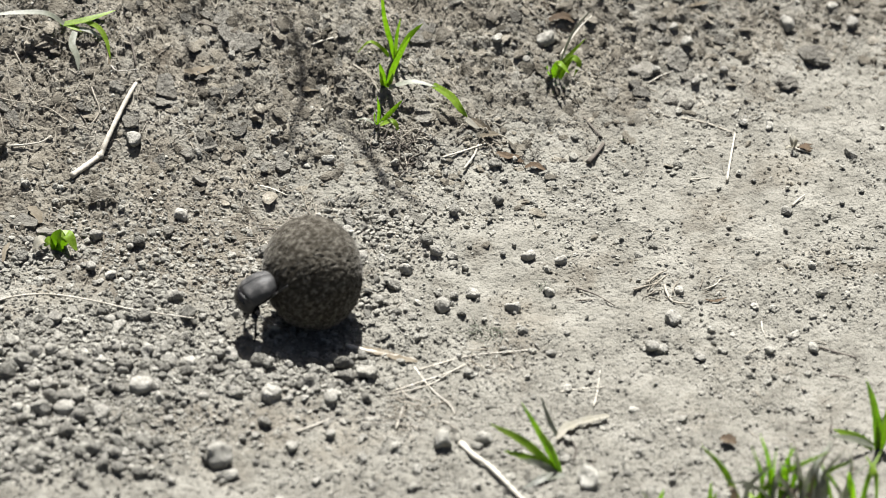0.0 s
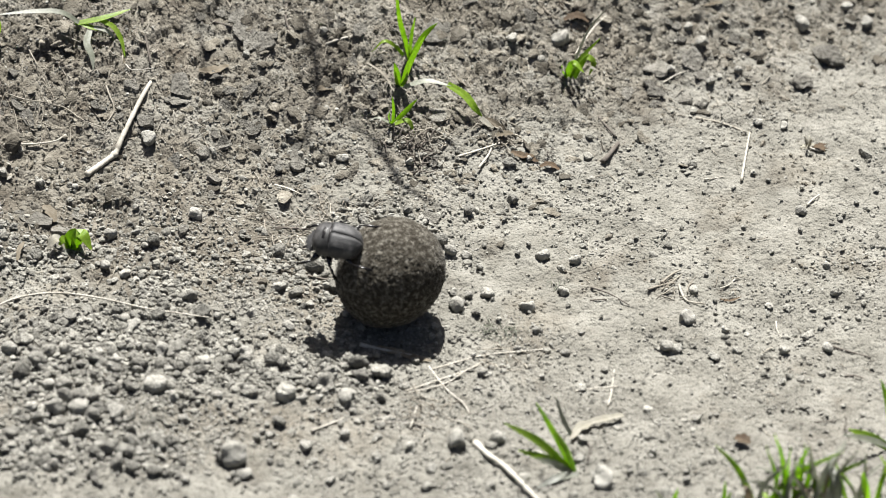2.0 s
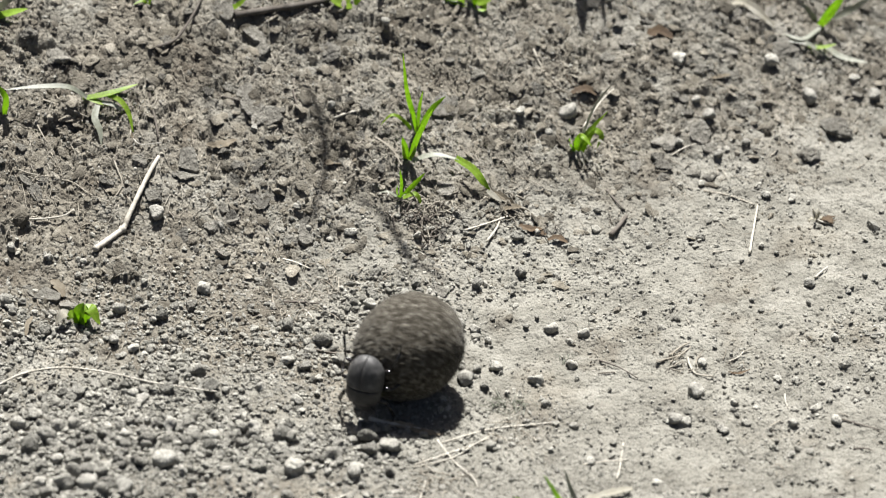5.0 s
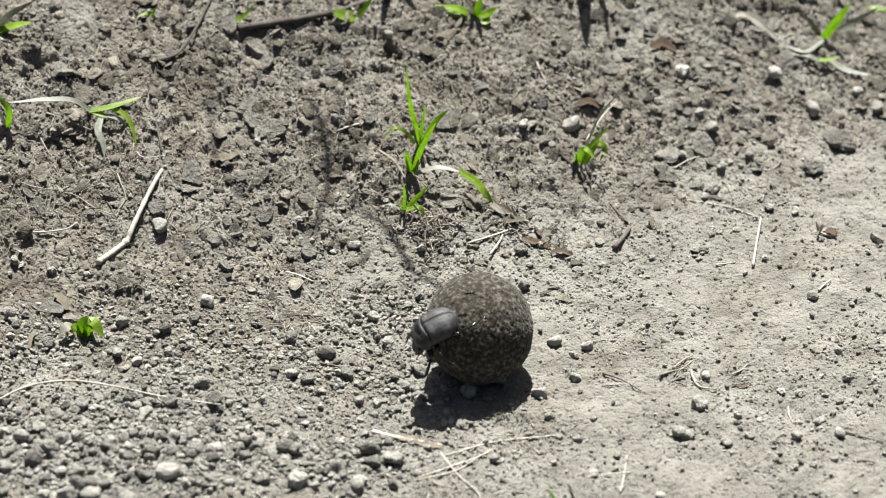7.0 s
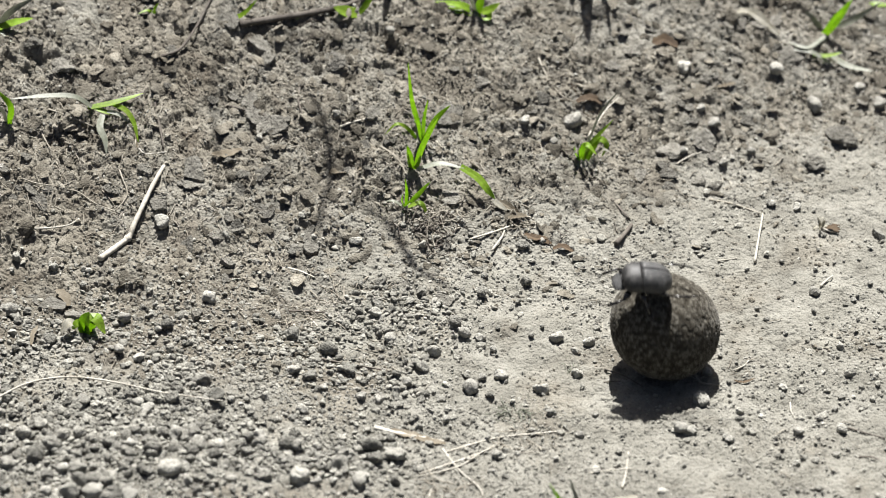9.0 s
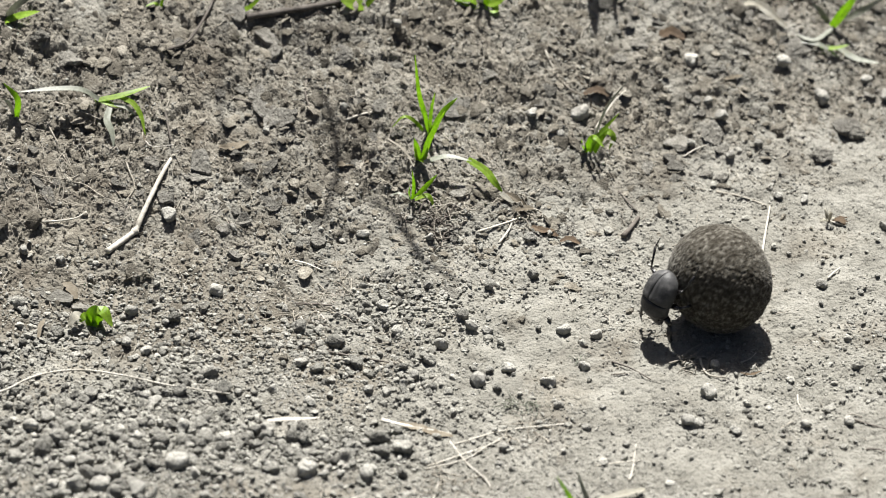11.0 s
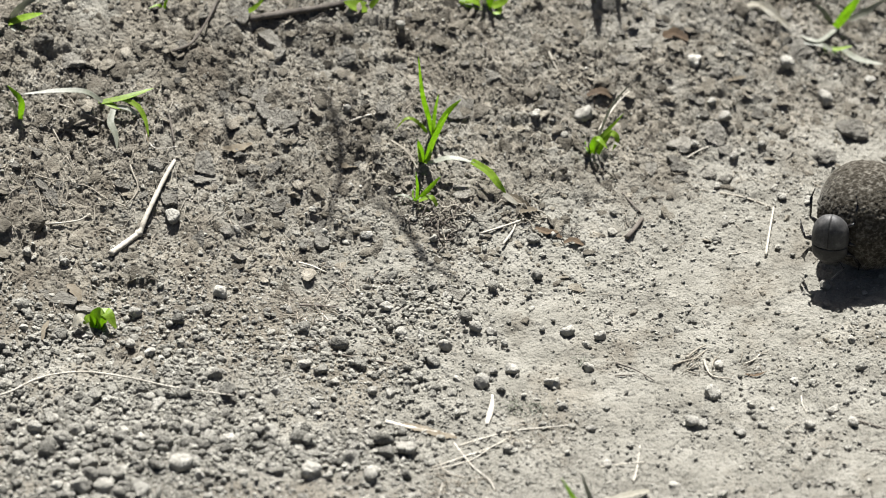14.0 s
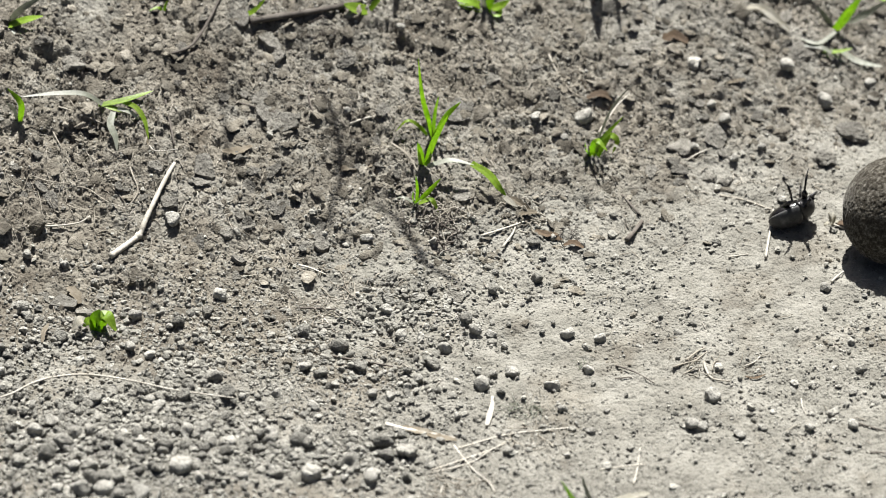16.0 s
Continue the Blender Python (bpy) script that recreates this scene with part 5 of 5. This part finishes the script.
def crust_flake(xy, size):
    """A flat broken piece of crust, lying along the bank."""
    e = 0.006
    sx = (ground_at(xy[0] + e, xy[1]) - ground_at(xy[0] - e, xy[1])) / (2 * e)
    sy = (ground_at(xy[0], xy[1] + e) - ground_at(xy[0], xy[1] - e)) / (2 * e)
    ob = new("crust_flake", random.choice(SLAB_SHAPES))
    ob.scale = (size, size * random.uniform(0.65, 1.0), size * random.uniform(0.8, 1.3))
    ob.location = (xy[0], xy[1], ground_at(xy[0], xy[1]) + 0.06 * size)
    tilt = Matrix.Rotation(random.uniform(0, math.tau), 4, "Z")
    lean = Matrix.Rotation(math.atan(sy) + random.gauss(0, 0.2), 4, "X") @ Matrix.Rotation(-math.atan(sx) + random.gauss(0, 0.2), 4, "Y")
    ob.rotation_euler = (lean @ tilt).to_euler()
    tagged(ob, "flat broken flake of dry crust on the bank", "clod", "crust flakes on the bank")


def build_scatter():
    rng = np.random.default_rng(11)
    angular = [lump_shape(rng, 2, 6, 0.5, 0.75) for _ in range(10)]
    chips = [lump_shape(rng, 2, 6, 0.5, 0.35) for _ in range(8)]
    tiny = [lump_shape(rng, 1, 3, 0.4, 0.8) for _ in range(6)]
    box = (-0.185, 0.185, -0.24, 0.16)
    bank = lambda x, y: bankness(x, y) * (0.25 + 0.75 * patchy(x, y, 0.022, 41, 0.3))
    xy = spread(rng, 4200, (-0.185, 0.185, -0.07, 0.16), bank)
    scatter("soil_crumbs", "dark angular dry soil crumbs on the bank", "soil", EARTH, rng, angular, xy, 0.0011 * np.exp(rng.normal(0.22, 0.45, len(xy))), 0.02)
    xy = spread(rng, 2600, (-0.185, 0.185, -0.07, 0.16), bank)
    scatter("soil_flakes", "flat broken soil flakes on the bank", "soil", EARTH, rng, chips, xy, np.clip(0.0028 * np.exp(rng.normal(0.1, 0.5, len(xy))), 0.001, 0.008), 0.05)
    big = [lump_shape(rng, 3, 4, 0.3, 1.15) for _ in range(12)]
    where = lambda x, y: rubble(x, y) ** 1.3 * (0.12 + 0.88 * patchy(x, y, 0.024, 42, 0.35))
    xy = spread(rng, 7600, (-0.185, 0.04, -0.24, 0.0), where)
    scatter("gravel", "loose angular grey gravel and soil pellets", "gravel", CLOD, rng, angular, xy, np.clip(0.0015 * np.exp(rng.normal(0.08, 0.45, len(xy))), 0.0007, 0.004), 0.22)
    xy = spread(rng, 760, (-0.185, 0.04, -0.24, 0.0), where)
    size = np.clip(0.0026 * np.exp(rng.normal(0.05, 0.4, len(xy))), 0.0015, 0.0068)
    size = size * (1 + 0.25 * np.clip((-0.1 - xy[:, 1]) / 0.05, 0, 1))
    near = np.argsort(-size)[:290]
    rest = np.argsort(-size)[290:]
    scatter("pellets", "rounded grey soil pellets in gravel", "gravel", CLOD, rng, big, xy[rest], size[rest], 0.3, smooth=True)
    for k in near:
        soil_pellet(xy[k], float(size[k]))
    xy = spread(rng, 190, (-0.18, 0.18, -0.06, 0.125), lambda x, y: bankness(x, y) * patchy(x, y, 0.03, 47, 0.3))
    for q, w in zip(xy, np.clip(0.0052 * np.exp(rng.normal(0.0, 0.4, len(xy))), 0.0028, 0.012)):
        crust_flake(q, float(w))
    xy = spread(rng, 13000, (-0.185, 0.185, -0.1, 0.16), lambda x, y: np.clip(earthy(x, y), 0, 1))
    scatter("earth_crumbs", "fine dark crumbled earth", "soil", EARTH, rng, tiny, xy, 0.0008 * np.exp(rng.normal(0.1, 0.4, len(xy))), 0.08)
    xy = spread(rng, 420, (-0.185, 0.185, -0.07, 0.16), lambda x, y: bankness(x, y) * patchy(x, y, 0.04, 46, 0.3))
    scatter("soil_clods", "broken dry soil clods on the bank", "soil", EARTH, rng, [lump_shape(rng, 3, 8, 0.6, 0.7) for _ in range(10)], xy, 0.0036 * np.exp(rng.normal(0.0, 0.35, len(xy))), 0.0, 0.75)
    xy = spread(rng, 15000, box, lambda x, y: (0.12 + 0.88 * rubble(x, y) + 0.5 * bankness(x, y)) * (0.15 + 0.85 * patchy(x, y, 0.03, 43, 0.3)))
    scatter("soil_grains", "fine loose soil grains", "soil", CLOD, rng, tiny, xy, 0.0006 * np.exp(rng.normal(0.2, 0.4, len(xy))), 0.2)
    xy = spread(rng, 23000, box, lambda x, y: (1 - bankness(x, y)) * (0.4 + 0.6 * rubble(x, y)) * patchy(x, y, 0.03, 44, 0.25))
    scatter("track_grains", "small loose soil grains on the track", "soil", CLOD, rng, tiny, xy, 0.0007 * np.exp(rng.normal(0.1, 0.58, len(xy))), 0.14)
    xy = spread(rng, 1300, box, lambda x, y: (1 - bankness(x, y)) * (0.4 + 0.6 * rubble(x, y)))
    scatter("soil_lumps", "small crumbly soil lumps on the track", "soil", CLOD, rng, angular, xy, np.clip(0.0013 * np.exp(rng.normal(0.1, 0.4, len(xy))), 0.0008, 0.003), 0.25)
    # short bits of straw and root
    V, F, base = [], [], 0
    xy = spread(rng, 1800, box, lambda x, y: (0.07 + bankness(x, y) * (y < toe(x) + 0.11) + 0.5 * rubble(x, y) * (y > -0.09)) * patchy(x, y, 0.035, 45, 0.3))
    for x, y in xy:
        a, ln, bend, r = rng.uniform(0, math.tau), rng.uniform(1.5, 7), rng.normal(0, 0.2), rng.uniform(0.09, 0.22)
        P = [(x / MM + math.cos(a + bend * s) * ln * s, y / MM + math.sin(a + bend * s) * ln * s) for s in (-0.5, -0.17, 0.17, 0.5)]
        P = [(px, py, ground_at(px * MM, py * MM) / MM + 0.35 + rng.uniform(0, 0.5)) for px, py in P]
        rings = limb(P, [r * 0.7, r, r, r * 0.6], 5)
        V += [tuple(c) for ring in rings for c in ring]
        for i in range(3):
            for k in range(5):
                F.append((base + i * 5 + k, base + i * 5 + (k + 1) % 5, base + i * 5 + 5 + (k + 1) % 5, base + i * 5 + 5 + k))
        base += 20
    ob = link_mesh("plant_litter", sheet_mesh("plant_litter", np.array(V) * MM, np.array(F)), LITTER)
    tagged(ob, "short dry straw and root bits on the soil", "litter", kind="stuff")


build_scatter()


# ---- what moves ----
BALL_ROWS = [
    (0.0, -0.0362, -0.1085),
    (0.2, -0.0320, -0.1054),
    (0.4, -0.0281, -0.1015),
    (0.5, -0.0266, -0.1003),
    (0.6, -0.0260, -0.0996),
    (0.8, -0.0216, -0.0997),
    (0.9, -0.0164, -0.1016),
    (1.0, -0.0138, -0.1057),
    (1.5, -0.0138, -0.1057),
    (4.7, -0.0138, -0.1057),
    (4.8, -0.0138, -0.1057),
    (5.0, -0.0102, -0.1053),
    (5.2, 0.0018, -0.1054),
    (5.9, 0.0071, -0.0975),
    (6.6, 0.0124, -0.0896),
    (7.3, 0.0177, -0.0817),
    (7.4, 0.0205, -0.0810),
    (7.5, 0.0229, -0.0811),
    (7.6, 0.0243, -0.0813),
    (7.8, 0.0272, -0.0806),
    (8.0, 0.0288, -0.0763),
    (8.1, 0.0310, -0.0727),
    (8.2, 0.0319, -0.0691),
    (8.3, 0.0333, -0.0684),
    (8.4, 0.0363, -0.0674),
    (8.5, 0.0402, -0.0667),
    (8.6, 0.0424, -0.0686),
    (8.7, 0.0512, -0.0748),
    (8.8, 0.0659, -0.0835),
    (8.9, 0.0769, -0.0861),
    (9.0, 0.0798, -0.0839),
    (9.1, 0.0765, -0.0793),
    (9.2, 0.0737, -0.0768),
    (9.3, 0.0719, -0.0803),
    (9.4, 0.0690, -0.0800),
    (9.5, 0.0692, -0.0772),
    (9.6, 0.0740, -0.0785),
    (9.7, 0.0788, -0.0812),
    (10.4, 0.0893, -0.0708),
    (11.1, 0.0998, -0.0589),
    (11.8, 0.1103, -0.0470),
    (11.9, 0.1111, -0.0457),
    (12.0, 0.1128, -0.0441),
    (12.1, 0.1163, -0.0440),
    (12.2, 0.1210, -0.0413),
    (12.3, 0.1250, -0.0405),
    (12.4, 0.1272, -0.0412),
    (12.5, 0.1276, -0.0415),
    (12.6, 0.1290, -0.0391),
    (12.8, 0.1314, -0.0293),
    (13.0, 0.1409, -0.0285),
    (13.2, 0.1466, -0.0361),
    (13.4, 0.1442, -0.0367),
    (13.6, 0.1492, -0.0285),
    (13.8, 0.1519, -0.0153),
    (14.0, 0.1529, -0.0160),
    (14.1, 0.1549, -0.0117),
    (14.2, 0.1583, -0.0082),
    (14.3, 0.1626, -0.0092),
    (14.4, 0.1632, -0.0111),
    (14.5, 0.1636, -0.0107),
    (16.0, 0.1635, -0.0099),
]
BALL_START = (-3.1090, 0.1271, -1.1387)
# the beetle also twists the ball about the upright, by so much a row
BALL_TWIST = [(5.2, 7.3, -0.742), (9.7, 11.8, 0.086)]
# how far it arches its back, in degrees: head down while it pushes, straight on top of the ball
ARCH_ROWS = [
    (0.0, 22), (0.8, 20), (1.0, 14), (1.2, 12), (1.5, 9), (2.0, 10), (2.3, 4), (2.6, 0), (4.2, 0), (4.5, -4), (4.7, -8), (5.0, -6), (5.2, 6),
    (7.3, 12), (7.5, 4), (7.7, 6), (8.0, 10), (8.6, 16), (8.8, 10), (9.0, 4), (9.2, 12), (9.4, 8), (9.5, 14),
    (9.7, 22), (11.8, -14), (14.2, -14), (14.35, 0), (14.5, 0), (16.0, 0),
]
BEETLE_ROWS = [
    (0.0, -0.0584, -0.1211, 0.0227, -0.5, -0.1, -0.9, -0.85, -0.25, 0.45),
    (0.2, -0.0550, -0.1159, 0.0212, -0.5, -0.1, -0.9, -0.85, -0.25, 0.45),
    (0.5, -0.0472, -0.1151, 0.0265, -0.4, -0.15, -0.9, -0.85, -0.25, 0.4),
    (0.8, -0.0404, -0.1164, 0.0278, -0.5, -0.15, -0.85, -0.8, -0.25, 0.5),
    (1.0, -0.0391, -0.1085, 0.0198, -0.72, -0.1, -0.68, -0.62, -0.25, 0.72),
    (1.2, -0.0392, -0.1073, 0.0216, -0.78, -0.1, -0.6, -0.55, -0.25, 0.8),
    (1.5, -0.0397, -0.1053, 0.0248, -0.85, 0, -0.5, -0.45, -0.25, 0.85),
    (1.8, -0.0373, -0.1078, 0.0327, -0.93, 0.1, -0.3, -0.25, -0.3, 0.9),
    (2.0, -0.0340, -0.1100, 0.0381, -0.95, 0.25, -0.1, -0.15, -0.4, 0.9),
    (2.2, -0.0309, -0.1121, 0.0409, -0.85, 0.5, 0.05, -0.2, -0.45, 0.87),
    (2.5, -0.0258, -0.1121, 0.0455, -0.55, 0.75, 0.3, -0.3, -0.5, 0.8),
    (2.8, -0.0235, -0.1055, 0.0482, -0.08, 0.92, 0.35, -0.2, -0.42, 0.85),
    (3.0, -0.0223, -0.1047, 0.0487, 0.35, 0.85, 0.3, -0.15, -0.35, 0.9),
    (3.2, -0.0191, -0.1039, 0.0496, 0.5, 0.8, 0.2, -0.1, -0.3, 0.92),
    (3.5, -0.0146, -0.1057, 0.0487, 0.92, 0.32, 0.06, -0.05, -0.28, 0.95),
    (3.8, -0.0129, -0.1059, 0.0487, 0.95, -0.1, 0.0, 0, -0.25, 0.95),
    (4.0, -0.0128, -0.1110, 0.0479, 0.88, -0.45, -0.02, 0.05, -0.1, 0.99),
    (4.2, -0.0159, -0.1147, 0.0470, 0.3, -0.88, -0.3, 0, -0.3, 0.93),
    (4.3, -0.0173, -0.1175, 0.0455, 0.1, -0.85, -0.5, -0.02, -0.55, 0.83),
    (4.4, -0.0192, -0.1197, 0.0438, -0.05, -0.7, -0.7, -0.08, -0.7, 0.7),
    (4.5, -0.0222, -0.1237, 0.0391, -0.15, -0.5, -0.85, -0.15, -0.85, 0.5),
    (4.6, -0.0242, -0.1268, 0.0329, -0.15, -0.3, -0.93, -0.2, -0.92, 0.3),
    (4.7, -0.0251, -0.1284, 0.0256, -0.15, -0.22, -0.96, -0.3, -0.92, 0.25),
    (4.8, -0.0268, -0.1276, 0.0223, -0.15, -0.2, -0.97, -0.35, -0.9, 0.2),
    (5.0, -0.0257, -0.1249, 0.0180, -0.15, -0.2, -0.97, -0.38, -0.88, 0.22),
    (5.2, -0.0147, -0.1240, 0.0176, -0.35, -0.2, -0.9, -0.6, -0.7, 0.35),
    (5.9, -0.0103, -0.1148, 0.0222, -0.5, -0.1, -0.8, -0.7, -0.5, 0.5),
    (6.6, -0.0058, -0.1055, 0.0269, -0.6, -0.1, -0.75, -0.6, -0.4, 0.65),
    (7.3, -0.0014, -0.0962, 0.0316, -0.72, -0.1, -0.65, -0.55, -0.35, 0.75),
    (7.4, -0.0002, -0.0947, 0.0288, -0.55, -0.1, -0.8, -0.7, -0.3, 0.55),
    (7.5, 0.0006, -0.0933, 0.0218, -0.12, -0.1, -1, -0.92, -0.35, 0.12),
    (7.6, 0.0017, -0.0929, 0.0205, -0.2, -0.1, -1, -0.9, -0.35, 0.2),
    (7.8, 0.0060, -0.0947, 0.0219, -0.3, -0.1, -0.95, -0.85, -0.35, 0.3),
    (8.0, 0.0087, -0.0920, 0.0227, -0.42, -0.1, -0.9, -0.85, -0.3, 0.4),
    (8.3, 0.0143, -0.0854, 0.0206, -0.42, -0.1, -0.9, -0.83, -0.35, 0.4),
    (8.5, 0.0220, -0.0845, 0.0223, -0.42, -0.1, -0.9, -0.8, -0.4, 0.4),
    (8.6, 0.0228, -0.0848, 0.0215, -0.42, -0.1, -0.9, -0.8, -0.4, 0.4),
    (8.7, 0.0306, -0.0897, 0.0212, -0.72, -0.1, -0.68, -0.6, -0.35, 0.7),
    (8.8, 0.0456, -0.0980, 0.0279, -0.8, -0.1, -0.55, -0.5, -0.35, 0.8),
    (8.9, 0.0625, -0.0975, 0.0399, -0.95, -0.05, -0.2, -0.25, -0.3, 0.92),
    (9.0, 0.0712, -0.0915, 0.0451, -0.95, -0.1, 0, -0.1, -0.25, 0.95),
    (9.1, 0.0648, -0.0845, 0.0444, -0.95, -0.1, -0.1, -0.2, -0.25, 0.95),
    (9.2, 0.0549, -0.0830, 0.0386, -0.8, -0.1, -0.6, -0.6, -0.25, 0.78),
    (9.3, 0.0492, -0.0894, 0.0297, -0.5, -0.1, -0.85, -0.8, -0.25, 0.5),
    (9.4, 0.0456, -0.0918, 0.0234, -0.38, -0.1, -0.93, -0.85, -0.3, 0.4),
    (9.5, 0.0449, -0.0832, 0.0178, -0.36, -0.1, -0.93, -0.85, -0.3, 0.4),
    (9.7, 0.0530, -0.0840, 0.0190, -0.4, -0.1, -0.92, -0.8, -0.35, 0.42),
    (10.4, 0.0652, -0.0766, 0.0194, -0.4, -0.1, -0.92, -0.75, -0.45, 0.4),
    (11.1, 0.0775, -0.0692, 0.0199, -0.3, -0.15, -0.95, -0.7, -0.6, 0.25),
    (11.8, 0.0897, -0.0619, 0.0203, -0.22, -0.15, -0.97, -0.6, -0.78, 0.2),
    (12.0, 0.0929, -0.0601, 0.0227, -0.22, -0.15, -0.97, -0.6, -0.78, 0.2),
    (12.2, 0.1002, -0.0557, 0.0199, -0.25, -0.15, -0.97, -0.6, -0.78, 0.2),
    (12.5, 0.1086, -0.0585, 0.0222, -0.25, -0.18, -0.97, -0.5, -0.85, 0.22),
    (12.6, 0.1126, -0.0585, 0.0247, -0.2, -0.25, -0.95, -0.4, -0.88, 0.3),
    (12.8, 0.1203, -0.0487, 0.0347, -0.1, -0.5, -0.85, -0.3, -0.82, 0.5),
    (13.0, 0.1362, -0.0485, 0.0376, 0, -0.5, -0.87, -0.15, -0.85, 0.5),
    (13.2, 0.1401, -0.0550, 0.0286, 0, -0.25, -0.97, -0.1, -0.96, 0.25),
    (13.4, 0.1375, -0.0530, 0.0242, -0.05, -0.2, -0.98, -0.25, -0.95, 0.2),
    (13.6, 0.1385, -0.0421, 0.0219, -0.1, -0.22, -0.98, -0.3, -0.93, 0.22),
    (13.8, 0.1393, -0.0325, 0.0262, -0.1, -0.3, -0.95, -0.3, -0.9, 0.3),
    (14.0, 0.1384, -0.0330, 0.0211, -0.08, -0.22, -0.97, -0.25, -0.94, 0.25),
    (14.1, 0.1397, -0.0278, 0.0237, -0.08, -0.25, -0.97, -0.3, -0.92, 0.3),
    (14.2, 0.1440, -0.0284, 0.0286, -0.15, -0.3, -0.95, -0.35, -0.88, 0.35),
    (14.3, 0.1488, -0.0276, 0.0337, -0.3, -0.3, -0.9, -0.5, -0.75, 0.45),
    (14.4, 0.1454, 0.0054, 0.0134, -0.5, 0.3, -0.3, -0.8, -0.3, -0.2),
    (14.5, 0.1307, 0.0058, 0.0098, -0.05, 0.9, -0.25, -0.2, -0.3, -0.85),
    (14.7, 0.1275, 0.0089, 0.0090, 0, 0.94, -0.22, 0.05, -0.2, -0.95),
    (15.0, 0.1248, 0.0101, 0.0089, 0.05, 0.94, -0.2, 0, -0.2, -0.97),
    (15.2, 0.1253, 0.0101, 0.0088, 0.4, 0.86, -0.1, 0.05, -0.2, -0.96),
    (15.5, 0.1262, 0.0101, 0.0088, 0.85, 0.45, 0.02, 0.1, -0.35, -0.9),
    (15.8, 0.1274, 0.0099, 0.0088, 0.9, 0.35, 0.15, 0.2, -0.55, -0.8),
    (16.0, 0.1280, 0.0099, 0.0090, 0.9, 0.3, 0.25, 0.25, -0.65, -0.7),
]

BLOWN_ROWS = [
    (0.0, -0.1860, -0.1100, 0.0030, 0, 0),
    (9.9, -0.1860, -0.1100, 0.0030, 0, 0),
    (10.6, -0.0982, -0.1354, 0.0120, 30, 30),
    (11.2, -0.0395, -0.1352, 0.0080, -20, -20),
    (11.7, -0.0081, -0.1266, 0.0014, 0, -24),
    (12.7, -0.0084, -0.1265, 0.0014, 0, -24),
    (12.8, 0.0082, -0.1368, 0.0120, -25, 40),
    (12.9, 0.0129, -0.1178, 0.0022, 0, 84),
    (16.0, 0.0129, -0.1154, 0.0022, 0, 84),
]


def arch(t):
    return float(np.interp(t, [r[0] for r in ARCH_ROWS], [r[1] for r in ARCH_ROWS]))


def motions():
    # the ball rolls without slipping and rests on its lowest point
    rows, last = [], None
    q = Quaternion((0, 0, 1), BALL_START[0]) @ Quaternion((0, 1, 0), BALL_START[1]) @ Quaternion((1, 0, 0), BALL_START[2])
    for t, x, y in BALL_ROWS:
        if last:
            d = Vector((x - last[0], y - last[1], 0))
            if d.length > 1e-6:
                q = Quaternion(Vector((0, 0, 1)).cross(d).normalized(), d.length / 0.0212) @ q
        for since, until, twist in BALL_TWIST:
            if since < t <= until:
                q = Quaternion((0, 0, 1), twist) @ q
        last = (x, y)
        down = q.to_matrix().transposed() @ Vector((0, 0, 1))
        high = math.sqrt(sum((c * r) ** 2 for c, r in zip(down, BALL)))
        m = q.to_matrix().to_4x4()
        m.translation = (x, y, float(lie(np.array(x), np.array(y))) + high)
        rows.append((t, m))
    walk(dung_ball, rows)
    rows = []
    for t, x, y, z, fx, fy, fz, ux, uy, uz in BEETLE_ROWS:
        f = Vector((fx, fy, fz)).normalized()
        r = f.cross(Vector((ux, uy, uz))).normalized()
        u = r.cross(f)
        m = Matrix((r, f, u)).transposed().to_4x4()
        m.translation = (x, y, z)
        at = Vector((0, 1.8 * MM, 0))
        rows.append((t, m @ Matrix.Translation(at) @ pose(0, 0, 0, (9 if t < 14.35 else 0) + arch(t)) @ Matrix.Translation(-at)))
    walk(dung_beetle, rows)
    for ob in beetle_front:
        walk(ob, [(t, neck(a)) for t, a in ARCH_ROWS])
    # a straw that the wind brings and then turns over
    walk(blown_straw, [(t, pose(x, y, z, 0, ry, turn)) for t, x, y, z, ry, turn in BLOWN_ROWS])
    # the legs step while it pushes, spread while it climbs and kick when it lies on its back
    for n, (kind, side, leg) in enumerate(beetle_legs):
        rows, at = [], leg.location.copy()
        for k in range(65):
            t = k * 0.25
            amp = 4 if 2.4 < t < 4.1 else 20 if t > 14.4 else 12
            swing = amp * math.sin(t * 7.1 + n * 2.2)
            lift = 0.5 * amp * math.cos(t * 6.3 + n * 1.7)
            if kind == "hind_leg":
                base = (-12, 0, 0) if t < 14.4 else (30, 0, min(95, max(10, 10 + 170 * (t - 15.0))))
            elif kind == "front_leg":
                base = (0, 0, 0) if t < 14.4 else (-30, 0, -25)
            else:
                base = (0, 0, 0) if t < 14.4 else (0, -45, min(45, max(0, 90 * (t - 15.0))))
            turn = pose(*at, base[0] + lift, side * (base[1] + 0.4 * lift), side * (base[2] + swing))
            rows.append((t, neck(arch(t)) @ turn if kind == "front_leg" else turn))
        walk(leg, rows)


motions()
